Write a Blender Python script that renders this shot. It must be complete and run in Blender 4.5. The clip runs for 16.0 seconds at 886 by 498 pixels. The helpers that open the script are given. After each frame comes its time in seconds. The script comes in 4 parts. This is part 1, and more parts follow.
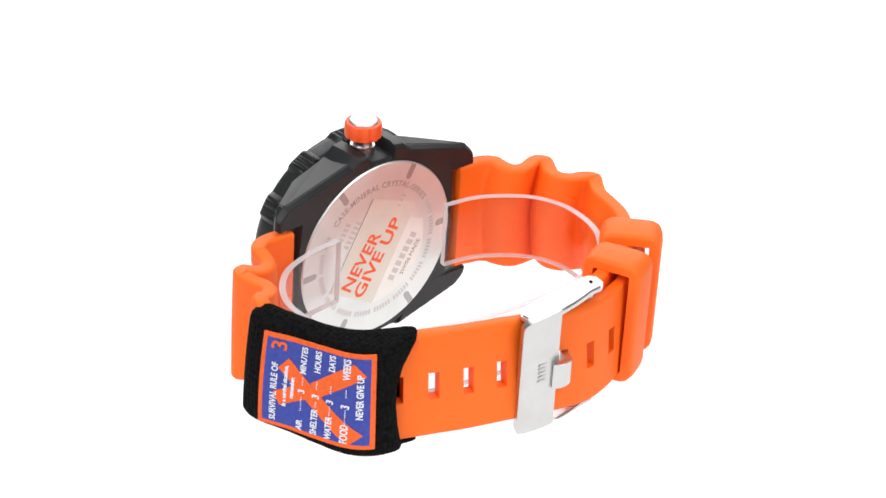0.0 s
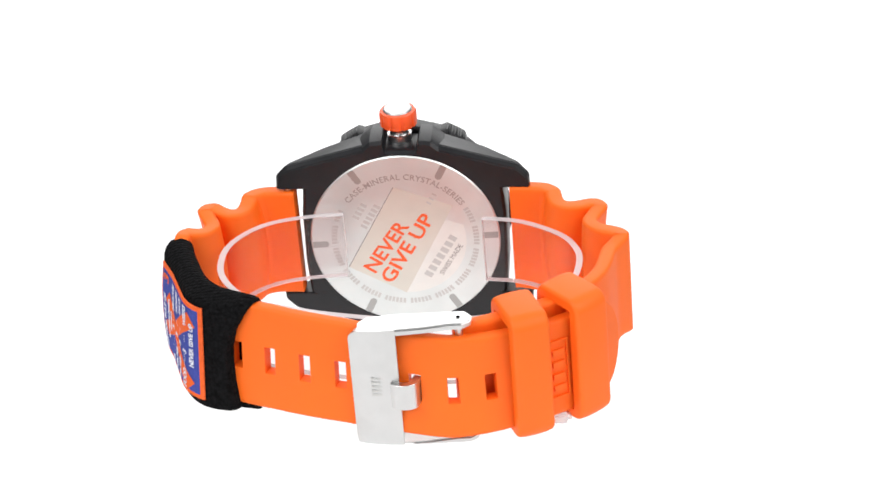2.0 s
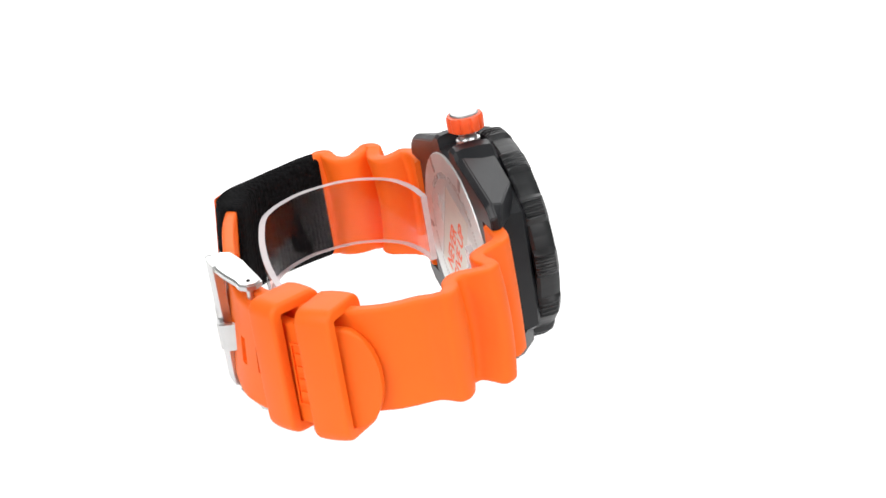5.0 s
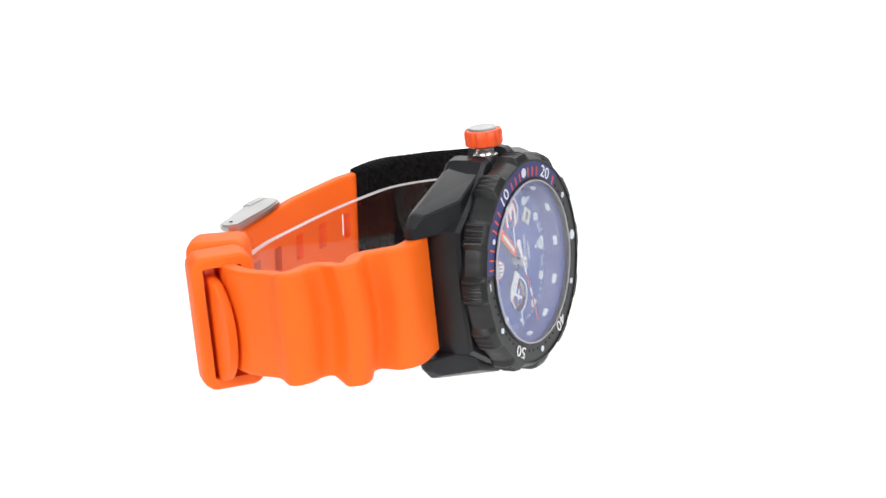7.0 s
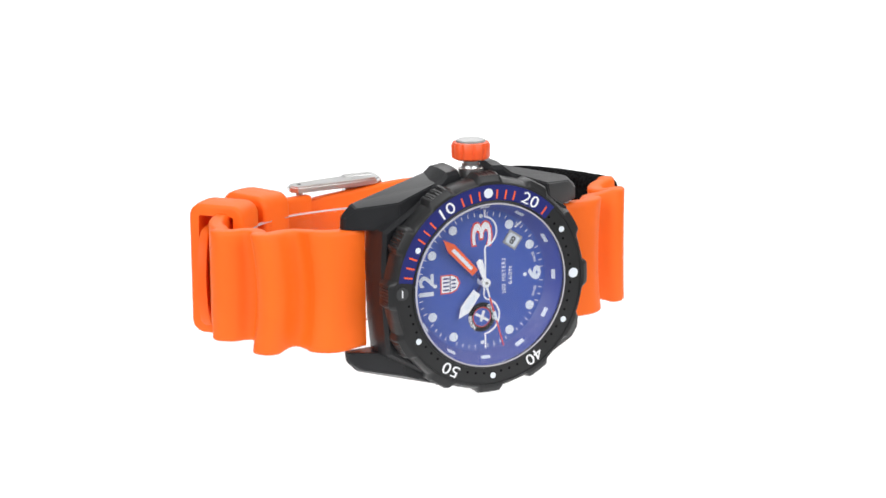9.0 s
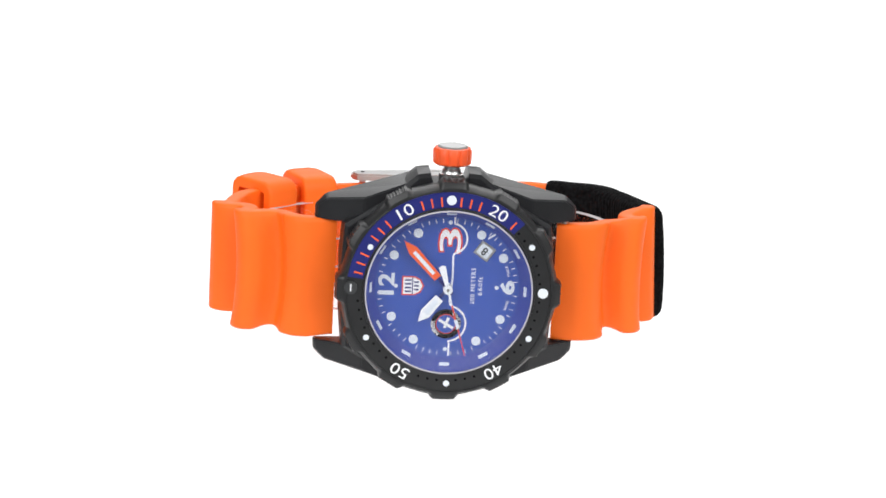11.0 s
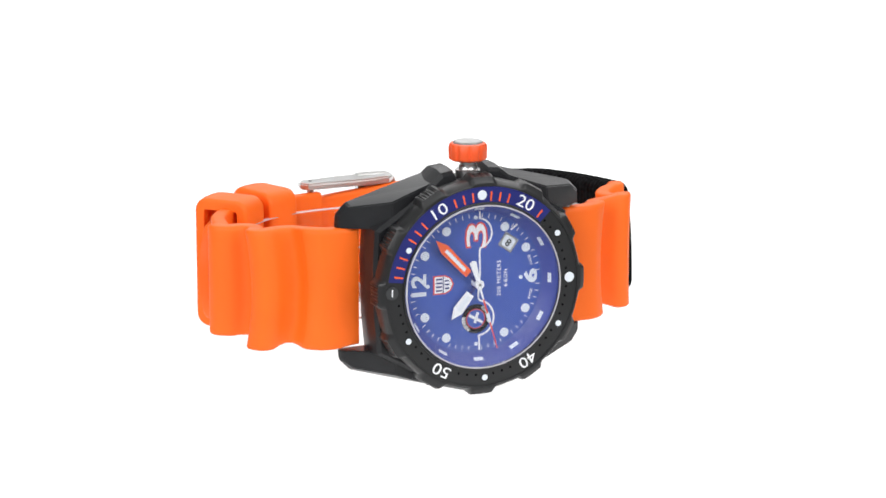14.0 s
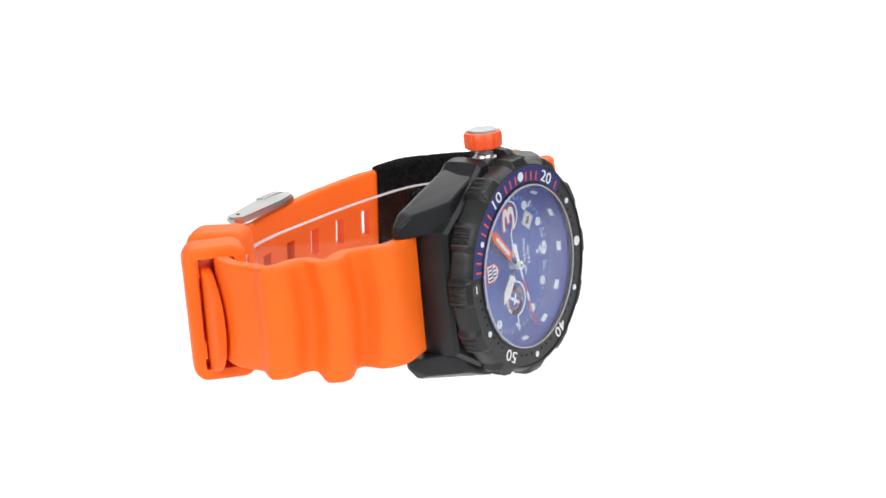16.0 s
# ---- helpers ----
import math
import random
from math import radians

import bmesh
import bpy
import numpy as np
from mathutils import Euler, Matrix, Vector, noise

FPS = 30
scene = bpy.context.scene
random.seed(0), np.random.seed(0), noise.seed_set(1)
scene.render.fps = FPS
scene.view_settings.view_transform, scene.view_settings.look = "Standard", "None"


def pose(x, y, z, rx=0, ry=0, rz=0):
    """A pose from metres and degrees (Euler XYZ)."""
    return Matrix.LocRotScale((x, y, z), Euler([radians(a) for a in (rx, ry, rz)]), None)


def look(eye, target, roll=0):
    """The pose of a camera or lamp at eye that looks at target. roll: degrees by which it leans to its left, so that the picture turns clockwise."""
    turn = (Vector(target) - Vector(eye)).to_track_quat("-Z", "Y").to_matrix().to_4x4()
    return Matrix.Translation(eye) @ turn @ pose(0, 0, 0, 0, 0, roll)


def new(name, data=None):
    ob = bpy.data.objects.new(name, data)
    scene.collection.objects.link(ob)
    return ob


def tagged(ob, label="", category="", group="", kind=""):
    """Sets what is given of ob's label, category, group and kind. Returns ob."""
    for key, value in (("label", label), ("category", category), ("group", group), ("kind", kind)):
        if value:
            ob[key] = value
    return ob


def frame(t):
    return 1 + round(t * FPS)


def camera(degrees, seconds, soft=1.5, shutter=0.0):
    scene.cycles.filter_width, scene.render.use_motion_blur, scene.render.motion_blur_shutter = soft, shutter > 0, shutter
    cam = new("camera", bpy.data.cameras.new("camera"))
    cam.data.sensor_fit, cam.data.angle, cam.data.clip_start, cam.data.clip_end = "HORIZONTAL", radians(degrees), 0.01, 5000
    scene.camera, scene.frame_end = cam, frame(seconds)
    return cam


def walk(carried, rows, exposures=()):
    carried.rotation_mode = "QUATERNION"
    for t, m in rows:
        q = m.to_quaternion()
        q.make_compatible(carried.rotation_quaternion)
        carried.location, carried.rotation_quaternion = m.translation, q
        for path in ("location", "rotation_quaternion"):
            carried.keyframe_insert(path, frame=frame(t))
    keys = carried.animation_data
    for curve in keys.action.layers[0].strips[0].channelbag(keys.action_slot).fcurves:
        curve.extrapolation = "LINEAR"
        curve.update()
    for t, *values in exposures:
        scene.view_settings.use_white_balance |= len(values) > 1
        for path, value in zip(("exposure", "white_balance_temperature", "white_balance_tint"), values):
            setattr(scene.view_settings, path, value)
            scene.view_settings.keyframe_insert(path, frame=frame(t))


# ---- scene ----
# A wristwatch turns on a white turntable under a still camera. Lengths of the watch are in millimetres.
MM = 0.001
LIFT = 0.0262          # height of the watch's axis over the table

# ---- camera ----
cam = camera(18.116, 16.0, soft=1.6)
EYE = Vector((0.0, -0.54494, 0.22435 + LIFT))
AIM = (Matrix.Rotation(-0.00859, 3, "Z") @ Matrix.Rotation(-0.39101, 3, "X") @ Matrix.Rotation(-0.00141, 3, "Y")
       @ Matrix(((1, 0, 0), (0, 0, -1), (0, 1, 0))))
STAND = Matrix.Translation(EYE) @ AIM.to_4x4()
walk(cam, [(0.0, STAND), (16.0, STAND)])

# ---- light ----
world = bpy.data.worlds.new("white_studio")
scene.world = world
world.use_nodes = True
world.node_tree.nodes["Background"].inputs[0].default_value = (0.985, 0.985, 0.985, 1)
world.node_tree.nodes["Background"].inputs[1].default_value = 0.22
scene.view_settings.exposure = 0.0


def softbox(name, eye, target, size, power):
    lamp = bpy.data.lights.new(name, "AREA")
    lamp.shape, lamp.size, lamp.size_y, lamp.energy = "RECTANGLE", size[0], size[1], power
    ob = new(name, lamp)
    ob.matrix_world = look(eye, target)
    return ob


softbox("softbox_key", (-0.55, -0.65, 0.68), (0, 0, 0.02), (0.8, 0.7), 8.4)
softbox("softbox_fill", (0.6, -0.55, 0.68), (0, 0, 0.02), (0.8, 0.7), 7.0)
softbox("softbox_back", (0.05, 0.77, 0.67), (0, 0, 0.02), (1.2, 1.05), 9.0)


# ---- materials ----
def material(name, base, rough=0.5, metal=0.0, spec=0.5, grain=0.0, grain_size=0.0005, stain=0.0, stain_size=0.01, ridges=None, coat=0.0):
    """Principled surface with a fine relief, a slow change of tone and, if wanted, brushed or woven ridges."""
    m = bpy.data.materials.new(name)
    m.use_nodes = True
    nt = m.node_tree
    b = nt.nodes["Principled BSDF"]
    b.inputs["Base Color"].default_value = (*base, 1)
    b.inputs["Roughness"].default_value = rough
    b.inputs["Metallic"].default_value = metal
    b.inputs["Specular IOR Level"].default_value = spec
    b.inputs["Coat Weight"].default_value = coat
    co = nt.nodes.new("ShaderNodeTexCoord")
    if stain:
        n = nt.nodes.new("ShaderNodeTexNoise")
        n.inputs["Scale"].default_value = 1.0 / stain_size
        n.inputs["Detail"].default_value = 5
        nt.links.new(co.outputs["Object"], n.inputs["Vector"])
        ramp = nt.nodes.new("ShaderNodeValToRGB")
        ramp.color_ramp.elements[0].position, ramp.color_ramp.elements[1].position = 0.3, 0.7
        ramp.color_ramp.elements[0].color = (*[c * (1 - stain) for c in base], 1)
        ramp.color_ramp.elements[1].color = (*[min(1, c * (1 + stain)) for c in base], 1)
        nt.links.new(n.outputs["Fac"], ramp.inputs["Fac"])
        nt.links.new(ramp.outputs["Color"], b.inputs["Base Color"])
        r = nt.nodes.new("ShaderNodeMapRange")
        r.inputs["To Min"].default_value, r.inputs["To Max"].default_value = max(0, rough - 0.06), min(1, rough + 0.06)
        nt.links.new(n.outputs["Fac"], r.inputs["Value"])
        nt.links.new(r.outputs["Result"], b.inputs["Roughness"])
    if grain:
        n = nt.nodes.new("ShaderNodeTexNoise")
        n.inputs["Scale"].default_value = 1.0 / grain_size
        n.inputs["Detail"].default_value = 3
        mp = nt.nodes.new("ShaderNodeMapping")
        mp.inputs["Scale"].default_value = ridges or (1, 1, 1)
        nt.links.new(co.outputs["Object"], mp.inputs["Vector"])
        nt.links.new(mp.outputs["Vector"], n.inputs["Vector"])
        bump = nt.nodes.new("ShaderNodeBump")
        bump.inputs["Strength"].default_value = grain
        bump.inputs["Distance"].default_value = 0.0002
        nt.links.new(n.outputs["Fac"], bump.inputs["Height"])
        nt.links.new(bump.outputs["Normal"], b.inputs["Normal"])
    return m


def clear(name, tint, gloss=0.06, ior=1.5, coated=0.5, milky=0.0):
    """Clear plastic or glass: light passes, the surface mirrors more at a slant."""
    m = bpy.data.materials.new(name)
    m.use_nodes = True
    nt = m.node_tree
    nt.nodes.remove(nt.nodes["Principled BSDF"])
    out = nt.nodes["Material Output"]
    tr, gl, mix, lw = (nt.nodes.new("ShaderNode" + k) for k in ("BsdfTransparent", "BsdfGlossy", "MixShader", "LayerWeight"))
    tr.inputs["Color"].default_value = (*tint, 1)
    gl.inputs["Roughness"].default_value = gloss
    lw.inputs["Blend"].default_value = 0.5
    f0 = ((ior - 1) / (ior + 1)) ** 2
    power, scale = nt.nodes.new("ShaderNodeMath"), nt.nodes.new("ShaderNodeMath")
    power.operation, scale.operation = "POWER", "MULTIPLY_ADD"
    power.inputs[1].default_value = 5.0
    scale.inputs[1].default_value, scale.inputs[2].default_value = (1 - f0) * coated, f0 * coated
    nt.links.new(lw.outputs["Facing"], power.inputs[0])
    nt.links.new(power.outputs[0], scale.inputs[0])
    nt.links.new(scale.outputs[0], mix.inputs[0])
    body = tr
    if milky:
        df, body = nt.nodes.new("ShaderNodeBsdfDiffuse"), nt.nodes.new("ShaderNodeMixShader")
        df.inputs["Color"].default_value = (0.85, 0.82, 0.83, 1)
        body.inputs[0].default_value = milky
        nt.links.new(tr.outputs[0], body.inputs[1])
        nt.links.new(df.outputs[0], body.inputs[2])
    nt.links.new(body.outputs[0], mix.inputs[1])
    nt.links.new(gl.outputs[0], mix.inputs[2])
    nt.links.new(mix.outputs[0], out.inputs[0])
    return m


def weave(name, base):
    """Knitted elastic fabric: fine rows of loops."""
    m = material(name, base, 0.9, spec=0.06, stain=0.6, stain_size=0.0009)
    nt = m.node_tree
    b = nt.nodes["Principled BSDF"]
    co, mp, cells, bump = (nt.nodes.new("ShaderNode" + k) for k in ("TexCoord", "Mapping", "TexVoronoi", "Bump"))
    mp.inputs["Scale"].default_value = (1.0, 1.0, 0.7)
    cells.inputs["Scale"].default_value = 1050
    cells.inputs["Randomness"].default_value = 0.35
    nt.links.new(co.outputs["Object"], mp.inputs["Vector"])
    nt.links.new(mp.outputs["Vector"], cells.inputs["Vector"])
    bump.inputs["Strength"].default_value = 0.9
    bump.inputs["Distance"].default_value = 0.0006
    bump.invert = True
    nt.links.new(cells.outputs["Distance"], bump.inputs["Height"])
    nt.links.new(bump.outputs["Normal"], b.inputs["Normal"])
    return m


def turned_steel(name, base):
    """Steel turned on a lathe: fine rings round the watch's axis."""
    m = material(name, base, 0.48, metal=1.0, stain=0.05, stain_size=0.008)
    nt = m.node_tree
    b = nt.nodes["Principled BSDF"]
    co, rings, bump = (nt.nodes.new("ShaderNode" + k) for k in ("TexCoord", "TexWave", "Bump"))
    rings.wave_type, rings.rings_direction = "RINGS", "Y"
    rings.inputs["Scale"].default_value = 900
    rings.inputs["Distortion"].default_value = 2.0
    nt.links.new(co.outputs["Object"], rings.inputs["Vector"])
    bump.inputs["Strength"].default_value = 0.12
    bump.inputs["Distance"].default_value = 0.0001
    nt.links.new(rings.outputs["Fac"], bump.inputs["Height"])
    nt.links.new(bump.outputs["Normal"], b.inputs["Normal"])
    return m


# Added glow keeps white surfaces blown out and shadowless; they are no lamps.
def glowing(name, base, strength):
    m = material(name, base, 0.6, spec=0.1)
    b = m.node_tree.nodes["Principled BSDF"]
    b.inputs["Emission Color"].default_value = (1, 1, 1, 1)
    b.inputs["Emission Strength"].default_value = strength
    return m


ORANGE = material("orange_rubber", (0.95, 0.147, 0.007), 0.55, spec=0.35, grain=0.05, grain_size=0.0004, stain=0.03, stain_size=0.012)
ORANGE_PLASTIC = material("orange_plastic", (0.93, 0.105, 0.02), 0.4, grain=0.04)
ORANGE_PAINT = material("orange_paint", (0.85, 0.11, 0.02), 0.5, grain=0.05, grain_size=0.0002)
RED_PAINT = material("red_paint", (0.75, 0.06, 0.025), 0.5)
BLACK = material("black_carbon_polymer", (0.013, 0.0135, 0.0155), 0.34, spec=0.36, grain=0.12, grain_size=0.0003, stain=0.18, stain_size=0.006)
BLACK_BEZEL = material("black_bezel_polymer", (0.014, 0.0145, 0.0155), 0.38, spec=0.42, grain=0.12, grain_size=0.0003, stain=0.15, stain_size=0.005)
PIP_GREY = material("dark_grey_metal", (0.07, 0.072, 0.076), 0.35, metal=0.6)
# DARK serves black print and also the painted shade of small holes.
DARK = material("dark_print_and_hole_shade", (0.004, 0.004, 0.005), 0.7, spec=0.05)
BLUE = material("blue_dial_lacquer", (0.031, 0.082, 0.39), 0.45, grain=0.05, grain_size=0.00015, stain=0.05, stain_size=0.004)
BLUE_RIM = material("blue_flange", (0.032, 0.056, 0.31), 0.4, stain=0.04, stain_size=0.004)
NAVY = material("navy_bezel_insert", (0.011, 0.016, 0.15), 0.35, stain=0.06, stain_size=0.004)
WHITE = material("white_print", (0.85, 0.86, 0.88), 0.5)
LUME = material("white_lume", (0.72, 0.77, 0.83), 0.5, grain=0.05, grain_size=0.0002)
STEEL = material("brushed_steel", (0.64, 0.64, 0.635), 0.30, metal=1.0, grain=0.02, grain_size=0.0004, ridges=(1, 1, 12), stain=0.04, stain_size=0.005)
STEEL_BACK = turned_steel("turned_steel", (0.775, 0.81, 0.80))
STEEL_CAP = material("bright_steel", (0.52, 0.52, 0.52), 0.40, metal=1.0, grain=0.03)
STEEL_LIGHT = material("polished_steel_band", (0.74, 0.715, 0.65), 0.48, metal=1.0, grain=0.03, grain_size=0.0004, stain=0.03, stain_size=0.004)
STEEL_PALE = material("satin_steel", (0.84, 0.84, 0.81), 0.5, metal=1.0, grain=0.03, grain_size=0.0004, stain=0.03, stain_size=0.004)
STEEL_ETCH = material("etched_steel", (0.64, 0.64, 0.625), 0.55, metal=1.0)
STEEL_DARK = material("engraved_steel", (0.30, 0.29, 0.28), 0.5, metal=1.0)
STEEL_GROOVE = material("engraving_and_slot_shade", (0.44, 0.44, 0.43), 0.4, metal=1.0)
GLASS = clear("mineral_crystal", (0.985, 0.99, 0.995), 0.16, 1.5, 1.5)
CLEAR = clear("clear_plastic", (0.985, 0.955, 0.955), 0.05, 1.4, 0.6)
CLEAR_EDGE = clear("clear_plastic_edge", (0.95, 0.92, 0.92), 0.2, 1.4, 0.3, 0.5)
FABRIC = weave("black_elastic_fabric", (0.006, 0.006, 0.0065))
PATCH_BLUE = material("blue_woven_patch", (0.055, 0.075, 0.34), 0.85, spec=0.15, grain=0.5, grain_size=0.00025, stain=0.12, stain_size=0.0008)
PATCH_ORANGE = material("orange_woven_patch", (0.83, 0.13, 0.03), 0.85, spec=0.15, grain=0.5, grain_size=0.00025, stain=0.1, stain_size=0.0008)
PATCH_WHITE = material("white_thread", (0.75, 0.77, 0.85), 0.85, spec=0.15)
STUDIO = material("grey_table_top", (0.22, 0.22, 0.22), 0.6, grain=0.2, grain_size=0.002, stain=0.1, stain_size=0.1)
# Emission added to plain white surfaces in place of overexposure.
SWEEP = glowing("white_sheet_added_glow", (0.3, 0.3, 0.3), 1.05)
TABLE = glowing("white_table_added_glow", (0.16, 0.16, 0.16), 1.0)


# ---- helpers for shapes ----
def part(name, bm, mat, parent, label="", angle=35):
    """One mesh object under a thing or a part; the bmesh is in millimetres."""
    bmesh.ops.scale(bm, vec=(MM, MM, MM), verts=bm.verts)
    bmesh.ops.recalc_face_normals(bm, faces=bm.faces)
    me = bpy.data.meshes.new(name)
    bm.to_mesh(me)
    bm.free()
    me.materials.append(mat)
    for p in me.polygons:
        p.use_smooth = True
    me.set_sharp_from_angle(angle=radians(angle))
    ob = new(name, me)
    ob.parent = parent
    if label:
        tagged(ob, label)
    return ob


def add(bm, verts, faces):
    vs = [bm.verts.new(v) for v in verts]
    for f in faces:
        bm.faces.new([vs[i] for i in f])
    return vs


def lathe(profile, n=96, rfun=None, a0=0.0, a1=360.0, axis_point=(0, 0, 0), bm=None):
    """Turns (radius, y) round the watch's axis; the angle runs from 12 o'clock clockwise."""
    bm = bm or bmesh.new()
    whole = abs(a1 - a0 - 360) < 1e-6
    count = n if whole else n + 1
    rows = []
    for k in range(count):
        a = radians(a0 + (a1 - a0) * k / n)
        row = []
        for r, y in profile:
            rr = r if rfun is None else rfun(r, math.degrees(a), y)
            row.append(bm.verts.new((axis_point[0] - rr * math.cos(a), y, axis_point[2] + rr * math.sin(a))))
        rows.append(row)
    for k in range(n):
        p, q = rows[k], rows[(k + 1) % count]
        for i in range(len(profile) - 1):
            bm.faces.new((p[i], q[i], q[i + 1], p[i + 1]))
    return bm, rows


def disc(r, y, depth, n=48, at=(0, 0)):
    """A solid round plate whose face lies at y and whose back lies depth behind it."""
    bm, rows = lathe([(r, y + depth), (r, y + 0.06), (r - 0.06, y)], n, axis_point=(at[0], 0, at[1]))
    bm.faces.new([row[-1] for row in rows])
    bm.faces.new([row[0] for row in reversed(rows)])
    return bm


def block(x0, x1, y0, y1, z0, z1, bevel=0.0, seg=2):
    bm = bmesh.new()
    bmesh.ops.create_cube(bm, size=1.0)
    for v in bm.verts:
        v.co = Vector(((x0 + x1) / 2 + v.co.x * (x1 - x0), (y0 + y1) / 2 + v.co.y * (y1 - y0), (z0 + z1) / 2 + v.co.z * (z1 - z0)))
    if bevel:
        bmesh.ops.bevel(bm, geom=bm.edges[:], offset=bevel, segments=seg, affect="EDGES")
    return bm


def prism(outline, depth, place):
    """A flat outline (u, v) with a thickness, put in place by place(u, v, w)."""
    bm = bmesh.new()
    n = len(outline)
    front = [bm.verts.new(place(u, v, depth)) for u, v in outline]
    back = [bm.verts.new(place(u, v, 0.0)) for u, v in outline]
    bm.faces.new(front)
    bm.faces.new(back[::-1])
    for i in range(n):
        bm.faces.new((front[i], back[i], back[(i + 1) % n], front[(i + 1) % n]))
    return bm


def stroke(points, width):
    """The outline of a line of that width along points."""
    left, right = [], []
    for i, p in enumerate(points):
        a, b = points[max(i - 1, 0)], points[min(i + 1, len(points) - 1)]
        d = Vector((b[0] - a[0], b[1] - a[1])).normalized() * (width / 2)
        left.append((p[0] - d.y, p[1] + d.x))
        right.append((p[0] + d.y, p[1] - d.x))
    return left + right[::-1]


def writing(body, size, depth, place, align="CENTER", squeeze=1.0, weight=0.0, spacing=1.0, wide=0.0, tall=0.0):
    """Raised letters in the built-in font, put in place by place(u, v, w); wide and tall stretch them to a size."""
    cu = bpy.data.curves.new("text", "FONT")
    cu.body, cu.size, cu.align_x, cu.align_y = body, size, align, "CENTER"
    cu.extrude, cu.offset, cu.space_character, cu.resolution_u = depth / 2, weight, spacing, 3
    ob = new("text", cu)
    dg = bpy.context.evaluated_depsgraph_get()
    me = bpy.data.meshes.new_from_object(ob.evaluated_get(dg))
    bm = bmesh.new()
    bm.from_mesh(me)
    bpy.data.objects.remove(ob)
    bpy.data.curves.remove(cu)
    bpy.data.meshes.remove(me)
    us, vs = [v.co.x for v in bm.verts], [v.co.y for v in bm.verts]
    if wide:
        squeeze = wide / (max(us) - min(us))
    rise, mid = 1.0, 0.0
    if tall:
        rise, mid = tall / (max(vs) - min(vs)), (max(vs) + min(vs)) / 2
    for v in bm.verts:
        v.co = Vector(place(v.co.x * squeeze, (v.co.y - mid) * rise, v.co.z + depth / 2))
    return bm


def spline(points, step=0.6):
    """A smooth way through points: samples, arc lengths."""
    pts = [Vector(p) for p in points]
    ext = [2 * pts[0] - pts[1]] + pts + [2 * pts[-1] - pts[-2]]
    out = []
    for i in range(1, len(ext) - 2):
        a, b, c, d = ext[i - 1:i + 3]
        n = max(2, int((c - b).length / step))
        for k in range(n):
            t = k / n
            out.append(0.5 * (2 * b + (c - a) * t + (2 * a - 5 * b + 4 * c - d) * t * t + (3 * b - a - 3 * c + d) * t ** 3))
    out.append(pts[-1])
    return out


class Way:
    """A smooth line in the plane of the strap's loop, by arc length, with the outward normal."""
    def __init__(self, points, flip=1):
        self.p = spline(points, 0.4)
        self.s = [0.0]
        for a, b in zip(self.p, self.p[1:]):
            self.s.append(self.s[-1] + (b - a).length)
        self.flip = flip
        self.length = self.s[-1]

    def at(self, s):
        s = min(max(s, 0.0), self.length)
        i = min(max(int(np.searchsorted(self.s, s)), 1), len(self.s) - 1)
        f = (s - self.s[i - 1]) / (self.s[i] - self.s[i - 1])
        return self.p[i - 1].lerp(self.p[i], f)

    def normal(self, s):
        d = (self.at(s + 0.5) - self.at(s - 0.5)).normalized()
        return Vector((d.y, -d.x)) * self.flip

    def near(self, x, y):
        return self.s[min(range(len(self.p)), key=lambda i: (self.p[i] - Vector((x, y))).length)]


